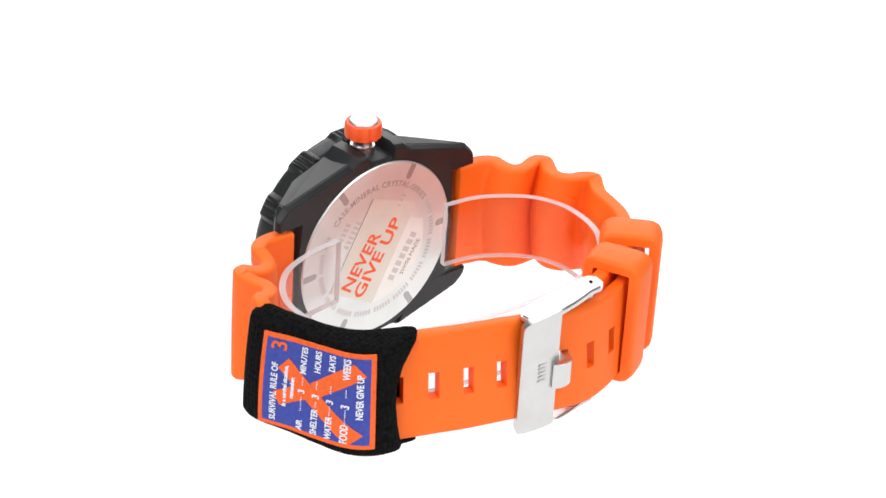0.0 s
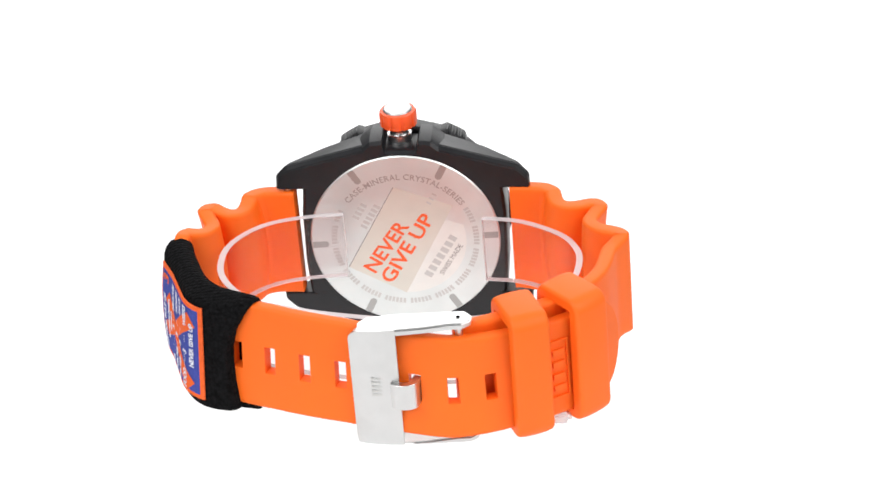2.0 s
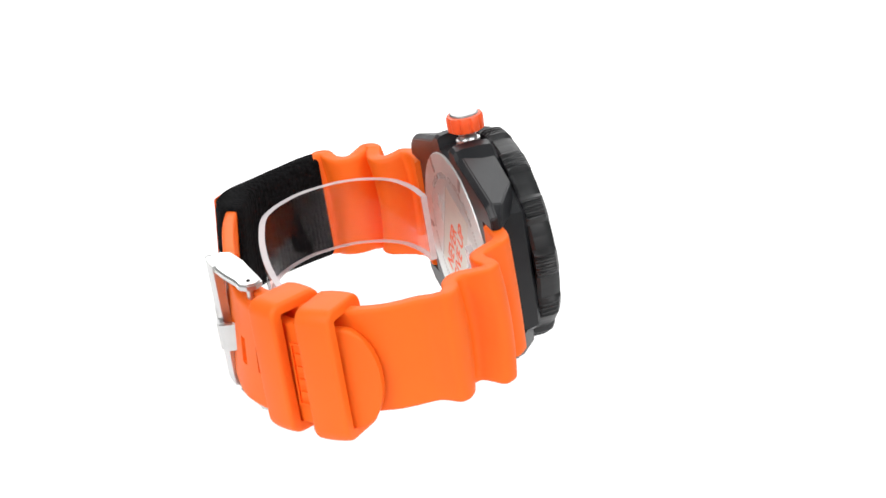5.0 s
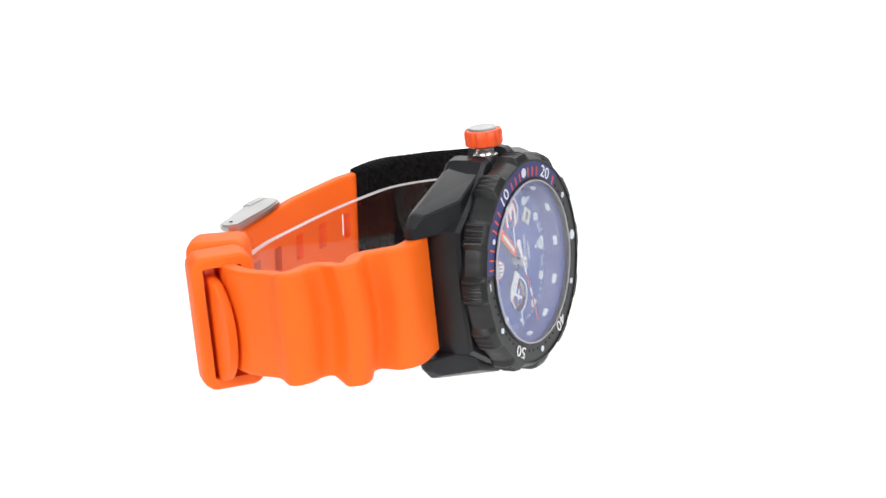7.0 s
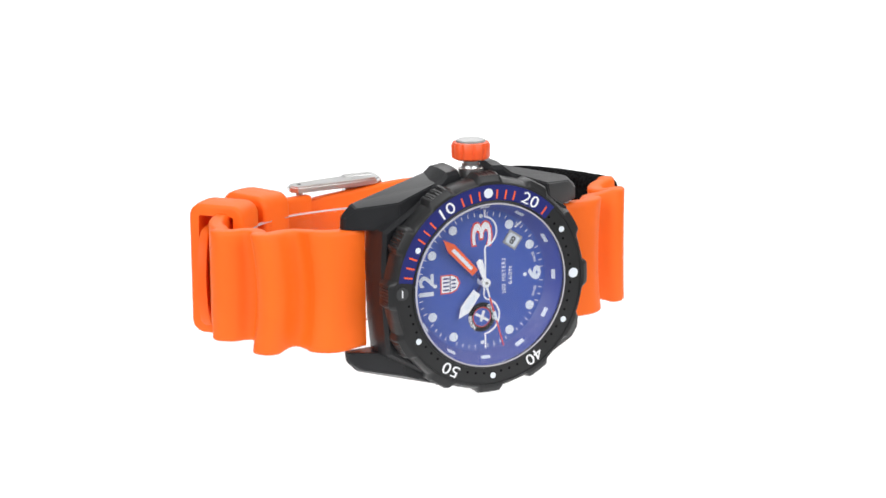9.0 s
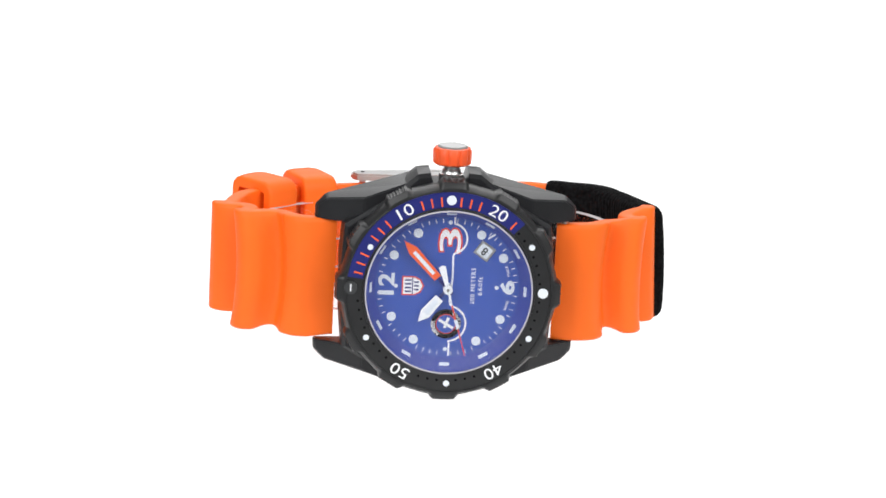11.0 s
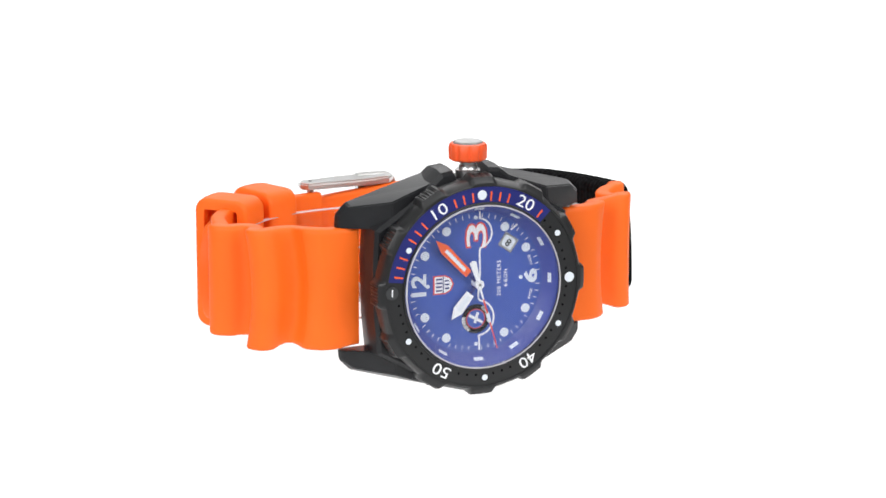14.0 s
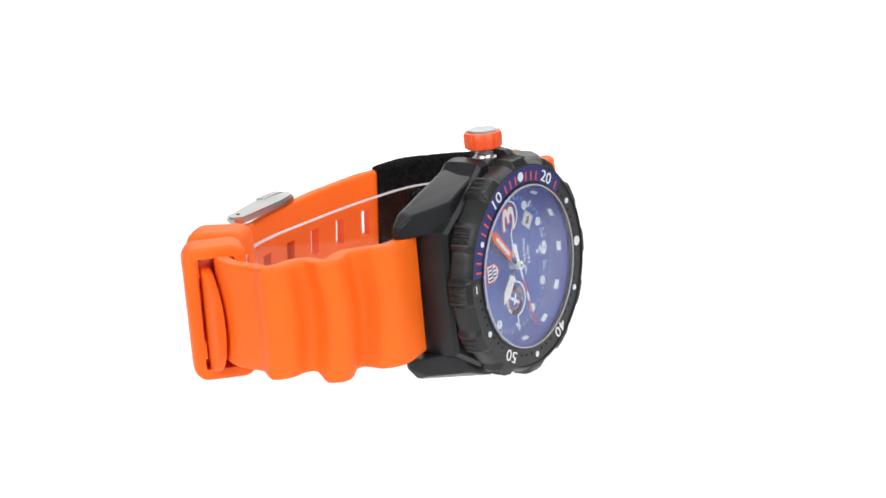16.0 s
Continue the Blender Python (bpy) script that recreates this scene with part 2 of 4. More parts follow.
def band(way, stations, middle, half, thick, holes=(), hole_half=2.4, bow=None, round_edge=0.7, out=0.0, hole_shift=0.0, lean=None):
    """A strap along a way: outer face on the way, thick towards the inside, with slots through it."""
    bm = bmesh.new()
    us = [-1, -0.992, -0.965, -0.9, -0.72, -0.5, None, -0.09, 0.02, None, 0.5, 0.72, 0.9, 0.965, 0.992, 1]
    grid_o, grid_i = [], []
    for s in stations:
        m, h, th = middle(s), half(s), thick(s) if callable(thick) else thick
        ro, ri = [], []
        for k, u in enumerate(us):
            if u is None:
                u = max(-0.45, min(0.45, ((-hole_half if k < 8 else hole_half) + hole_shift) / h))
            e = 1 - abs(u)
            dip = round_edge * max(0.0, 1 - math.sqrt(max(0, 1 - max(0, 1 - e / 0.04) ** 2))) if e < 0.04 else 0.0
            shift = bow(s, u) if bow else 0.0
            p, n = way.at(s + shift), way.normal(s + shift)
            if shift:
                p = p - (way.at(min(way.length, s + 9)) - way.at(max(0.0, s - 9))).normalized() * shift
            tilt = lean(s, u * h) if lean else 0.0
            a, b = p + n * (out - dip + tilt), p + n * (out - th + dip + tilt)
            ro.append(bm.verts.new((a.x, a.y, m + u * h)))
            ri.append(bm.verts.new((b.x, b.y, m + u * h)))
        grid_o.append(ro)
        grid_i.append(ri)
    nu = len(us)
    for i in range(len(stations) - 1):
        mid = (stations[i] + stations[i + 1]) / 2
        open_here = any(a < mid < b for a, b in holes)
        for k in range(nu - 1):
            if open_here and 6 <= k < 9:
                continue
            bm.faces.new((grid_o[i][k], grid_o[i][k + 1], grid_o[i + 1][k + 1], grid_o[i + 1][k]))
            bm.faces.new((grid_i[i][k], grid_i[i + 1][k], grid_i[i + 1][k + 1], grid_i[i][k + 1]))
        for k in (0, nu - 1):
            bm.faces.new((grid_o[i][k], grid_o[i + 1][k], grid_i[i + 1][k], grid_i[i][k]))
        if open_here:
            for k in (6, 9):
                bm.faces.new((grid_o[i][k], grid_o[i + 1][k], grid_i[i + 1][k], grid_i[i][k]))
    for i in range(len(stations)):
        before = i > 0 and any(a < (stations[i - 1] + stations[i]) / 2 < b for a, b in holes)
        after = i < len(stations) - 1 and any(a < (stations[i] + stations[i + 1]) / 2 < b for a, b in holes)
        if before != after:
            for k in range(6, 9):
                bm.faces.new((grid_o[i][k], grid_o[i][k + 1], grid_i[i][k + 1], grid_i[i][k]))
    for i in (0, len(stations) - 1):
        for k in range(nu - 1):
            bm.faces.new((grid_o[i][k], grid_o[i][k + 1], grid_i[i][k + 1], grid_i[i][k]))
    return bm


def table(pairs):
    xs, ys = zip(*pairs)
    return lambda s: float(np.interp(s, xs, ys))


def swell(pairs):
    """Like table(), but with rounded crests and hollows."""
    xs, ys = zip(*pairs)

    def value(s):
        if s <= xs[0] or s >= xs[-1]:
            return ys[0] if s <= xs[0] else ys[-1]
        i = int(np.searchsorted(xs, s))
        f = (s - xs[i - 1]) / (xs[i] - xs[i - 1])
        return ys[i - 1] + (ys[i] - ys[i - 1]) * f * f * (3 - 2 * f)
    return value


def empty(name, label, category):
    ob = new(name)
    ob.empty_display_size = 0.01
    return tagged(ob, label, category)


# ---- setting ----
bm = bmesh.new()
bmesh.ops.create_circle(bm, cap_ends=True, radius=2500, segments=96)
for v in bm.verts:
    v.co.z = -12
ground = part("floor", bm, STUDIO, None, "grey matte studio table top")
tagged(ground, category="floor", kind="structure")
# The sheet's glow is added so that it stays pure white.
sweep = part("backdrop", block(-190, 190, 40, 620, -12, -4, 1.0), SWEEP, None, "white sheet behind the turntable with glow added to look overexposed")
tagged(sweep, category="backdrop", kind="structure")
# Glow added to the turntable hides shadows under the watch.
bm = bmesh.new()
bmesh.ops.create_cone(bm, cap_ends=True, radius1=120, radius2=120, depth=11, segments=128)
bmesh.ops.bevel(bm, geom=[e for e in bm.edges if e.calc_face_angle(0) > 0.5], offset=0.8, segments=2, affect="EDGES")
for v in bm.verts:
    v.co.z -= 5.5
turntable = part("turntable", bm, TABLE, None, "round white turntable under the watch with added glow")
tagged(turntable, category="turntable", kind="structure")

# ---- the watch: case ----
watch = empty("wristwatch", "black wristwatch with blue dial and orange strap lying on its side", "watch")

# outline of the case without its lugs, one half: x to 6 o'clock, z to the crown
HALF = [(0.0, 21.6), (3.3, 21.7), (4.0, 24.0), (6.6, 23.7), (9.6, 21.2), (14.2, 17.6), (21.6, 12.9), (22.2, 6.0), (22.2, 0.0), (22.2, -6.0), (21.6, -13.6),
        (14.2, -18.2), (7.0, -21.8), (0.0, -22.4)]
OUTLINE = HALF + [(-x, z) for x, z in HALF[-2:0:-1]]
# y and inward step of the case's rings
LEVELS = [(5.45, 1.2), (6.2, 0.4), (8.9, 0.0), (12.4, 0.0), (13.9, 0.3), (14.7, 0.9)]
# one lug: where it leaves the case, its sloping front and its blunt tip
LUG = [(8.0, 6.2, 21.6), (8.0, 13.2, 22.4), (8.0, 14.7, 21.6), (12.0, 6.0, 12.5), (12.0, 14.7, 12.5), (17.6, 6.2, 12.5), (17.2, 6.4, 18.2), (26.9, 12.5, 12.5), (26.7, 12.3, 15.2),
       (24.6, 11.0, 17.0), (25.0, 13.4, 17.7), (27.2, 13.4, 15.4), (27.3, 13.6, 12.5), (27.0, 14.7, 12.5), (26.7, 14.7, 14.9), (24.4, 14.7, 17.0)]


def case_body():
    bm = bmesh.new()
    rows = []
    for y, inset in LEVELS:
        row = []
        for x, z in OUTLINE:
            x, z = x - 0.022 * z, z + 0.022 * x
            k = 1 - inset / math.hypot(x, z)
            row.append(bm.verts.new((x * k, y, z * k)))
        rows.append(row)
    n = len(OUTLINE)
    seat = []
    for v in rows[-1]:
        k = 20.75 / math.hypot(v.co.x, v.co.z)
        seat.append(bm.verts.new((v.co.x * k, 14.7, v.co.z * k)))
    rows.append(seat)
    for a, b in zip(rows, rows[1:]):
        for i in range(n):
            bm.faces.new((a[i], a[(i + 1) % n], b[(i + 1) % n], b[i]))
    bm.faces.new(rows[0])
    bm.faces.new(rows[-1][::-1])
    bmesh.ops.recalc_face_normals(bm, faces=bm.faces)
    bmesh.ops.bevel(bm, geom=[e for e in bm.edges if e.calc_face_angle(0) > 0.3], offset=0.22, segments=2, affect="EDGES", clamp_overlap=True)
    return bm


def lug_horn(sx, sz):
    """One horn of the case, a blunt wedge that falls off towards the strap."""
    bm = bmesh.new()
    pts = []
    for x, y, z in LUG:
        x, z = sx * x, z if sz > 0 else -(13.4 if z < 12.6 else z + 0.2)
        pts.append(bm.verts.new((x - 0.022 * z, y + 0.02, z + 0.022 * x)))
    made = bmesh.ops.convex_hull(bm, input=pts)
    bmesh.ops.delete(bm, geom=[g for g in made["geom_interior"] if isinstance(g, bmesh.types.BMVert)], context="VERTS")
    bmesh.ops.recalc_face_normals(bm, faces=bm.faces)
    bmesh.ops.dissolve_limit(bm, angle_limit=radians(2), verts=bm.verts, edges=bm.edges)
    bmesh.ops.bevel(bm, geom=[e for e in bm.edges if e.calc_face_angle(0) > 0.2], offset=0.22, segments=2, affect="EDGES", clamp_overlap=True)
    return bm


case = part("case", case_body(), BLACK, watch, "black carbon-filled polymer case with four lugs", angle=14)
for sx in (-1, 1):
    for sz in (-1, 1):
        part("lug", lug_horn(sx, sz), BLACK, case, angle=14)
    bm, rows = lathe([(0.75, -12.9), (0.75, 12.9)], 12)
    for v in bm.verts:
        v.co = Vector((sx * 24.6 + v.co.x, 13.3 + v.co.z, v.co.y))
    part("spring_bar", bm, STEEL, watch, "thin steel spring bar")


# bezel: broad lobes with ribbed grips between them
def bezel_radius(r, deg, y):
    if r < 21.2:
        return r
    p = abs((deg + 15) % 30 - 15)
    top = max(0.0, min(1.0, (8.0 - p) / 2.6))
    if r < 22:
        return r + 0.45 * top - 0.1
    cut = 0.0
    if p < 4.4 and y > 1.2:
        cut = 0.34 * (0.5 - 0.5 * math.cos(p / 8.8 * 5 * 2 * math.pi)) ** 0.6
    return r - 0.42 + 0.95 * top - cut - (0.12 * (p - 8.0) / 7.0 if p > 8.0 else 0.0)


profile = [(21.2, 5.4), (22.3, 5.3), (22.75, 4.6), (22.8, 2.0), (22.4, 0.8), (21.55, 0.05), (21.3, -0.02), (21.05, 0.05), (21.0, 0.28), (17.75, 0.28),
           (17.7, 0.02), (17.45, -0.05), (17.25, 0.1), (17.2, 1.3), (17.2, 5.4)]
bm, rows = lathe(profile, 720, bezel_radius)
bezel = part("bezel", bm, BLACK_BEZEL, watch, "black rotating bezel with ribbed grips", angle=30)
bm, rows = lathe([(20.98, 0.3), (20.98, 0.17), (17.78, 0.17), (17.78, 0.3)], 90, a0=7.5, a1=135)
for row in (rows[0], rows[-1]):
    bm.faces.new(row)
part("bezel_inlay", bm, NAVY, bezel, "navy blue inlay of the first twenty minutes")


def face(minute, radius, y, up_out=True):
    """Puts a flat shape on the watch's front at a minute and a radius, its top outward."""
    a = radians(minute * 6 - 1.2 if y < 1 else minute * 6)
    out = Vector((-math.cos(a), 0, math.sin(a)))
    right = Vector((math.sin(a), 0, math.cos(a)))
    if not up_out:
        out, right = -out, -right
    c = Vector((-math.cos(a) * radius, y, math.sin(a) * radius))
    return lambda u, v, w: c + right * u + out * v + Vector((0, -w, 0))


def ring_points(r, n=24):
    return [(r * math.cos(2 * math.pi * k / n), r * math.sin(2 * math.pi * k / n)) for k in range(n)]


for minute, r in ((5, 0.60), (15, 1.0), (25, 0.62), (30, 1.05), (35, 0.62), (45, 0.62), (55, 0.62)):
    rad = 18.75 if minute == 5 else 19.3
    part("lume_dot", prism(ring_points(r), 0.12, face(minute, rad, 0.2)), LUME, bezel)
for minute in (10, 20, 40, 50):
    part("numeral", writing(str(minute), 3.1, 0.1, face(minute, 19.3, 0.2), weight=0.0, wide=3.4 if minute == 10 else 3.9, tall=2.4), WHITE, bezel)
for m in range(2, 23):
    if m in (5, 9, 10, 11, 15, 19, 20, 21):
        continue
    part("minute_tick", prism([(-0.17, -0.95), (0.17, -0.95), (0.17, 0.95), (-0.17, 0.95)], 0.06, face(m, 19.0, 0.17)), ORANGE_PAINT, bezel)
# The bezel's pits: only their shade, painted as flat dark discs.
for m in range(23, 60):
    if m % 5 == 0 or m in (39, 41, 49, 51):
        continue
    part("minute_pit_shade", prism(ring_points(0.26, 10), 0.03, face(m, 18.7, 0.28)), DARK, bezel)
# zero pip: a steel screw-like disc with a slot
part("pip", prism(ring_points(1.35, 32), 0.3, face(0.4, 20.1, 0.3)), PIP_GREY, bezel, "dark grey bezel pip with a white slot")
part("pip_slot", prism([(-0.75, -0.13), (0.75, -0.13), (0.75, 0.13), (-0.75, 0.13)], 0.05, face(0.4, 20.1, -0.005)), WHITE, bezel)

# ---- dial ----
DY = 4.5
bm, rows = lathe([(17.2, 1.0), (16.9, 1.1), (14.9, DY), (14.7, DY + 0.1), (17.2, DY + 0.1)], 120)
flange = part("flange", bm, BLUE_RIM, watch, "sloping blue rim round the dial")
dial = part("dial", disc(15.2, DY, 0.8, 96), BLUE, watch, "blue dial with white markers")


def on_dial(x, z, turn=0.0, lift=0.0):
    """Puts a flat shape on the dial; unturned its top points to 12 o'clock."""
    c, s = math.cos(radians(turn)), math.sin(radians(turn))
    return lambda u, v, w: Vector((x - (v * c + u * s), DY - lift - w, z + (u * c - v * s)))


for m in range(60):
    a = radians(m * 6)
    if m % 5 == 0:
        # bar on the sloping rim
        o, rt, sl = Vector((-math.cos(a), 0, math.sin(a))), Vector((math.sin(a), 0, math.cos(a))), Vector((0, -0.86, 0))
        c = o * 15.95 + Vector((0, 2.62, 0))
        slope, nrm = (o * 0.507 + sl).normalized(), (-o * 0.86 + Vector((0, -0.507, 0))).normalized()
        part("hour_bar", prism([(-1.0, -0.42), (1.0, -0.42), (1.0, 0.42), (-1.0, 0.42)], 0.15,
                               lambda u, v, w: c + rt * u + slope * v + nrm * w), LUME, flange)
    else:
        p = on_dial(-14.1 * math.cos(a), 14.1 * math.sin(a), -m * 6)
        part("minute_mark", prism([(-0.07, -0.42), (0.07, -0.42), (0.07, 0.42), (-0.07, 0.42)], 0.03, p), WHITE, dial)
for h in (1, 2, 4, 5, 7, 8, 10, 11):
    a = radians(h * 30)
    part("hour_dot", prism(ring_points(0.95), 0.2, on_dial(-13.0 * math.cos(a), 13.0 * math.sin(a))), LUME, dial)
for x, z in ((-10.6, 0), (10.2, 0.2), (0.0, 13.7), (0.2, -13.2)):
    part("small_dot", prism(ring_points(0.42, 16), 0.12, on_dial(x, z)), LUME, dial)
part("numeral", writing("12", 4.2, 0.12, on_dial(-12.6, -0.1), weight=0.12, wide=4.6, tall=3.3), LUME, dial)
part("numeral", writing("6", 4.0, 0.12, on_dial(12.4, 0.3), weight=0.16, wide=3.0, tall=3.0), LUME, dial)
part("numeral", writing("3", 8.0, 0.05, on_dial(0.15, 10.0), weight=0.30, wide=5.6, tall=5.1), RED_PAINT, dial, "large red-edged numeral")
part("numeral", writing("3", 8.0, 0.10, on_dial(0.15, 10.0, 0, 0.04), weight=0.05, wide=4.9, tall=4.4), WHITE, dial)


def flat(points, width, lift=0.02, depth=0.05):
    """A printed line on the dial through (x, z) points."""
    return prism(stroke(points, width), depth, lambda u, v, w: Vector((u, DY - lift - w, v)))


def arc(cx, cz, r, a0, a1, n=24):
    return [(cx + r * math.cos(radians(a0 + (a1 - a0) * k / n)), cz + r * math.sin(radians(a0 + (a1 - a0) * k / n))) for k in range(n + 1)]


part("printed_line", flat([(0.9, 14.9), (0.9, 13.4)] + arc(0.4, 10.3, 3.2, 75, -78) + [(0.9, 6.6), (1.0, 2.0), (0.6, -3.2)], 0.38), WHITE, dial)
part("printed_line", flat([(0.6, -3.4)] + arc(0.4, -7.7, 3.75, 78, -85) + [(0.9, -12.0), (0.9, -14.6)], 0.38), WHITE, dial)
part("badge", prism(ring_points(3.15, 40), 0.03, on_dial(0.1, -7.8)), DARK, dial, "dark round badge with white mark")
bm, rows = lathe([(2.12, DY - 0.03), (2.12, DY - 0.06), (1.96, DY - 0.06), (1.96, DY - 0.03)], 40, axis_point=(0.1, 0, -7.8))
part("badge_ring", bm, RED_PAINT, dial)
part("badge_field", prism(ring_points(1.94, 32), 0.045, on_dial(0.1, -7.8)), BLUE, dial)
for a, ln in ((60, 1.75), (240, 1.75), (-20, 1.45), (165, 0.9)):
    d = Vector((math.cos(radians(a)), math.sin(radians(a))))
    part("badge_mark", flat([(0.1 - d.y * 0, -7.8), (0.1 - d.y * ln, -7.8 + d.x * ln)], 0.6, 0.05), WHITE, dial)


def bent(cx, cz, r, mid, text_up=1):
    """Bends writing round a centre on the dial; mid is the clock angle of its middle."""
    def put(u, v, w):
        a = radians(mid) + text_up * u / r
        rr = r + text_up * v
        return Vector((cx - rr * math.cos(a), DY - 0.03 - w, cz + rr * math.sin(a)))
    return put


part("badge_text", writing("NEVER", 1.1, 0.04, bent(0.1, -7.8, 2.68, -22), weight=0.02), WHITE, dial)
part("badge_text", writing("GIVE UP", 1.05, 0.04, bent(0.1, -7.8, 2.68, 158)), WHITE, dial)
part("dial_text", writing("200 METERS", 1.3, 0.04, on_dial(5.3, 0.4), spacing=1.15, wide=7.6), WHITE, dial)
part("dial_text", writing("660ft", 1.3, 0.04, on_dial(6.8, 0.4), spacing=1.15, wide=3.9), WHITE, dial)
part("dial_text", writing("SWISS", 0.85, 0.04, bent(0, 0, 12.9, 196, -1)), WHITE, dial)
part("dial_text", writing("MADE", 0.85, 0.04, bent(0, 0, 12.9, 163, -1)), WHITE, dial)
part("dial_text", prism([(-0.9, -0.18), (0.9, -0.18), (0.9, 0.18), (-0.9, 0.18)], 0.04, on_dial(8.6, 11.0, 125)), WHITE, dial)
# maker's shield, left blank
SHIELD = [(-1.75, 1.9), (1.75, 1.9), (1.75, -0.4), (1.2, -1.5), (0.0, -2.1), (-1.2, -1.5), (-1.75, -0.4)]
part("shield", prism([(u * 1.15, v * 1.15) for u, v in SHIELD], 0.03, on_dial(-7.2, 0.1)), RED_PAINT, dial, "red-edged maker's shield")
part("shield_field", prism(SHIELD, 0.05, on_dial(-7.2, 0.1)), WHITE, dial)
for u in (-1.2, -0.4, 0.4, 1.2):
    part("shield_bar", prism([(u - 0.17, 0.25), (u + 0.17, 0.25), (u + 0.17, 1.55), (u - 0.17, 1.55)], 0.03, on_dial(-7.2, 0.1, 0, 0.05)), NAVY, dial)
part("shield_band", prism([(-1.75, -0.12), (1.75, -0.12), (1.75, 0.1), (-1.75, 0.1)], 0.03, on_dial(-7.2, 0.1, 0, 0.05)), NAVY, dial)
for u in (-0.8, 0.0, 0.8):
    part("shield_bar", prism([(u - 0.17, -1.3), (u + 0.17, -1.3), (u + 0.17, -0.35), (u - 0.17, -0.35)], 0.03, on_dial(-7.2, 0.1, 0, 0.05)), NAVY, dial)
# date window
DT = 35
part("date_frame", prism([(-1.75, -1.6), (1.75, -1.6), (1.75, 1.6), (-1.75, 1.6)], 0.12, on_dial(7.3, 7.9, DT + 20)), STEEL, dial, "bright steel date frame")
part("date_disc", prism([(-1.3, -1.15), (1.3, -1.15), (1.3, 1.15), (-1.3, 1.15)], 0.14, on_dial(7.3, 7.9, DT + 20)), LUME, dial)
part("date_numeral", writing("8", 2.3, 0.04, on_dial(7.3, 7.9, DT + 20, 0.15), weight=0.03), DARK, dial)


# ---- pointers ----
def hand(turn, lift):
    c, s = math.cos(radians(turn)), math.sin(radians(turn))
    return lambda u, v, w: Vector((-v * c + u * s, DY - lift - w, v * s + u * c))


M_TURN, H_TURN, S_TURN = 46.5, -51.0, 253.5
pointer = part("minute_hand", prism([(-0.85, 3.2), (0.85, 3.2), (1.05, 11.0), (0.0, 13.7), (-1.05, 11.0)], 0.25, hand(M_TURN, 1.5)), ORANGE_PAINT, watch, "orange minute hand with a white lume bar")
part("hand_lume", prism([(-0.38, 4.4), (0.38, 4.4), (0.38, 10.6), (-0.38, 10.6)], 0.06, hand(M_TURN, 1.76)), LUME, pointer)
part("hand_arm", prism([(-0.35, -1.5), (0.35, -1.5), (0.35, 3.3), (-0.35, 3.3)], 0.2, hand(M_TURN, 1.5)), NAVY, pointer)
pointer = part("hour_hand", prism([(-0.95, 2.6), (0.95, 2.6), (1.15, 7.0), (0.0, 9.2), (-1.15, 7.0)], 0.25, hand(H_TURN, 1.1)), WHITE, watch, "white hour hand with a pale lume bar")
part("hand_lume", prism([(-0.5, 3.4), (0.5, 3.4), (0.6, 6.9), (-0.6, 6.9)], 0.06, hand(H_TURN, 1.36)), LUME, pointer)
part("hand_arm", prism([(-0.3, -1.0), (0.3, -1.0), (0.3, 2.7), (-0.3, 2.7)], 0.2, hand(H_TURN, 1.1)), NAVY, pointer)
pointer = part("second_hand", prism([(-0.75, -4.9), (0.0, -5.3), (0.75, -4.9), (0.3, 0.0), (0.12, 3.5), (-0.12, 3.5), (-0.3, 0.0)], 0.18, hand(S_TURN, 1.95)), WHITE, watch, "thin second hand with red tip")
part("hand_tip", prism([(-0.16, 3.4), (0.16, 3.4), (0.1, 14.6), (-0.1, 14.6)], 0.18, hand(S_TURN, 1.95)), RED_PAINT, pointer)
part("hand_lume", prism([(-0.35, 6.6), (0.35, 6.6), (0.3, 8.6), (-0.3, 8.6)], 0.1, hand(S_TURN, 2.1)), LUME, pointer)
part("hand_hub", prism(ring_points(0.95, 24), 2.5, hand(S_TURN, 0.0)), WHITE, pointer)
part("hub_pin", prism(ring_points(0.3, 12), 0.2, hand(S_TURN, 2.5)), STEEL_DARK, pointer)

crystal = part("crystal", disc(17.2, -0.25, 1.1, 128), GLASS, watch, "flat clear mineral crystal")
crystal.visible_shadow = False
bm, rows = lathe([(17.22, 0.0), (17.2, -0.27), (16.95, -0.33), (16.9, -0.27)], 128)
part("crystal_edge", bm, CLEAR_EDGE, crystal, "pale ground edge of the crystal")

# ---- crown ----
CY = 8.9


def turn_up(bm):
    """Stands a shape turned round the watch's axis on end, along the crown's stem."""
    for v in bm.verts:
        v.co = Vector((v.co.x, CY + v.co.z, -v.co.y - 0.25))
    return bm


def crown_radius(r, deg, y):
    if r < 3.75:
        return r
    p = (deg % 36) / 36
    return r - 0.32 * max(0, math.cos(p * 2 * math.pi)) ** 3


bm, rows = lathe([(2.0, -25.2), (3.3, -25.2), (3.95, -25.6), (4.0, -27.0), (4.0, -28.2), (3.7, -28.75), (3.1, -28.85)], 120, crown_radius)
bm.faces.new([r[0] for r in rows])
crown = part("crown", turn_up(bm), ORANGE_PLASTIC, watch, "orange grooved screw-down crown")
bm, rows = lathe([(3.12, -28.6), (3.1, -29.0), (2.85, -29.25), (0.02, -29.3)], 48)
part("crown_cap", turn_up(bm), STEEL_CAP, crown, "bright steel crown cap")
bm, rows = lathe([(2.6, -21.4), (2.6, -23.3), (2.1, -23.4), (1.9, -23.7), (1.9, -24.2), (1.6, -24.3), (1.6, -25.3)], 36)
part("crown_stem", turn_up(bm), STEEL, crown, "steel crown tube")

# ---- case back ----
BY = 15.0
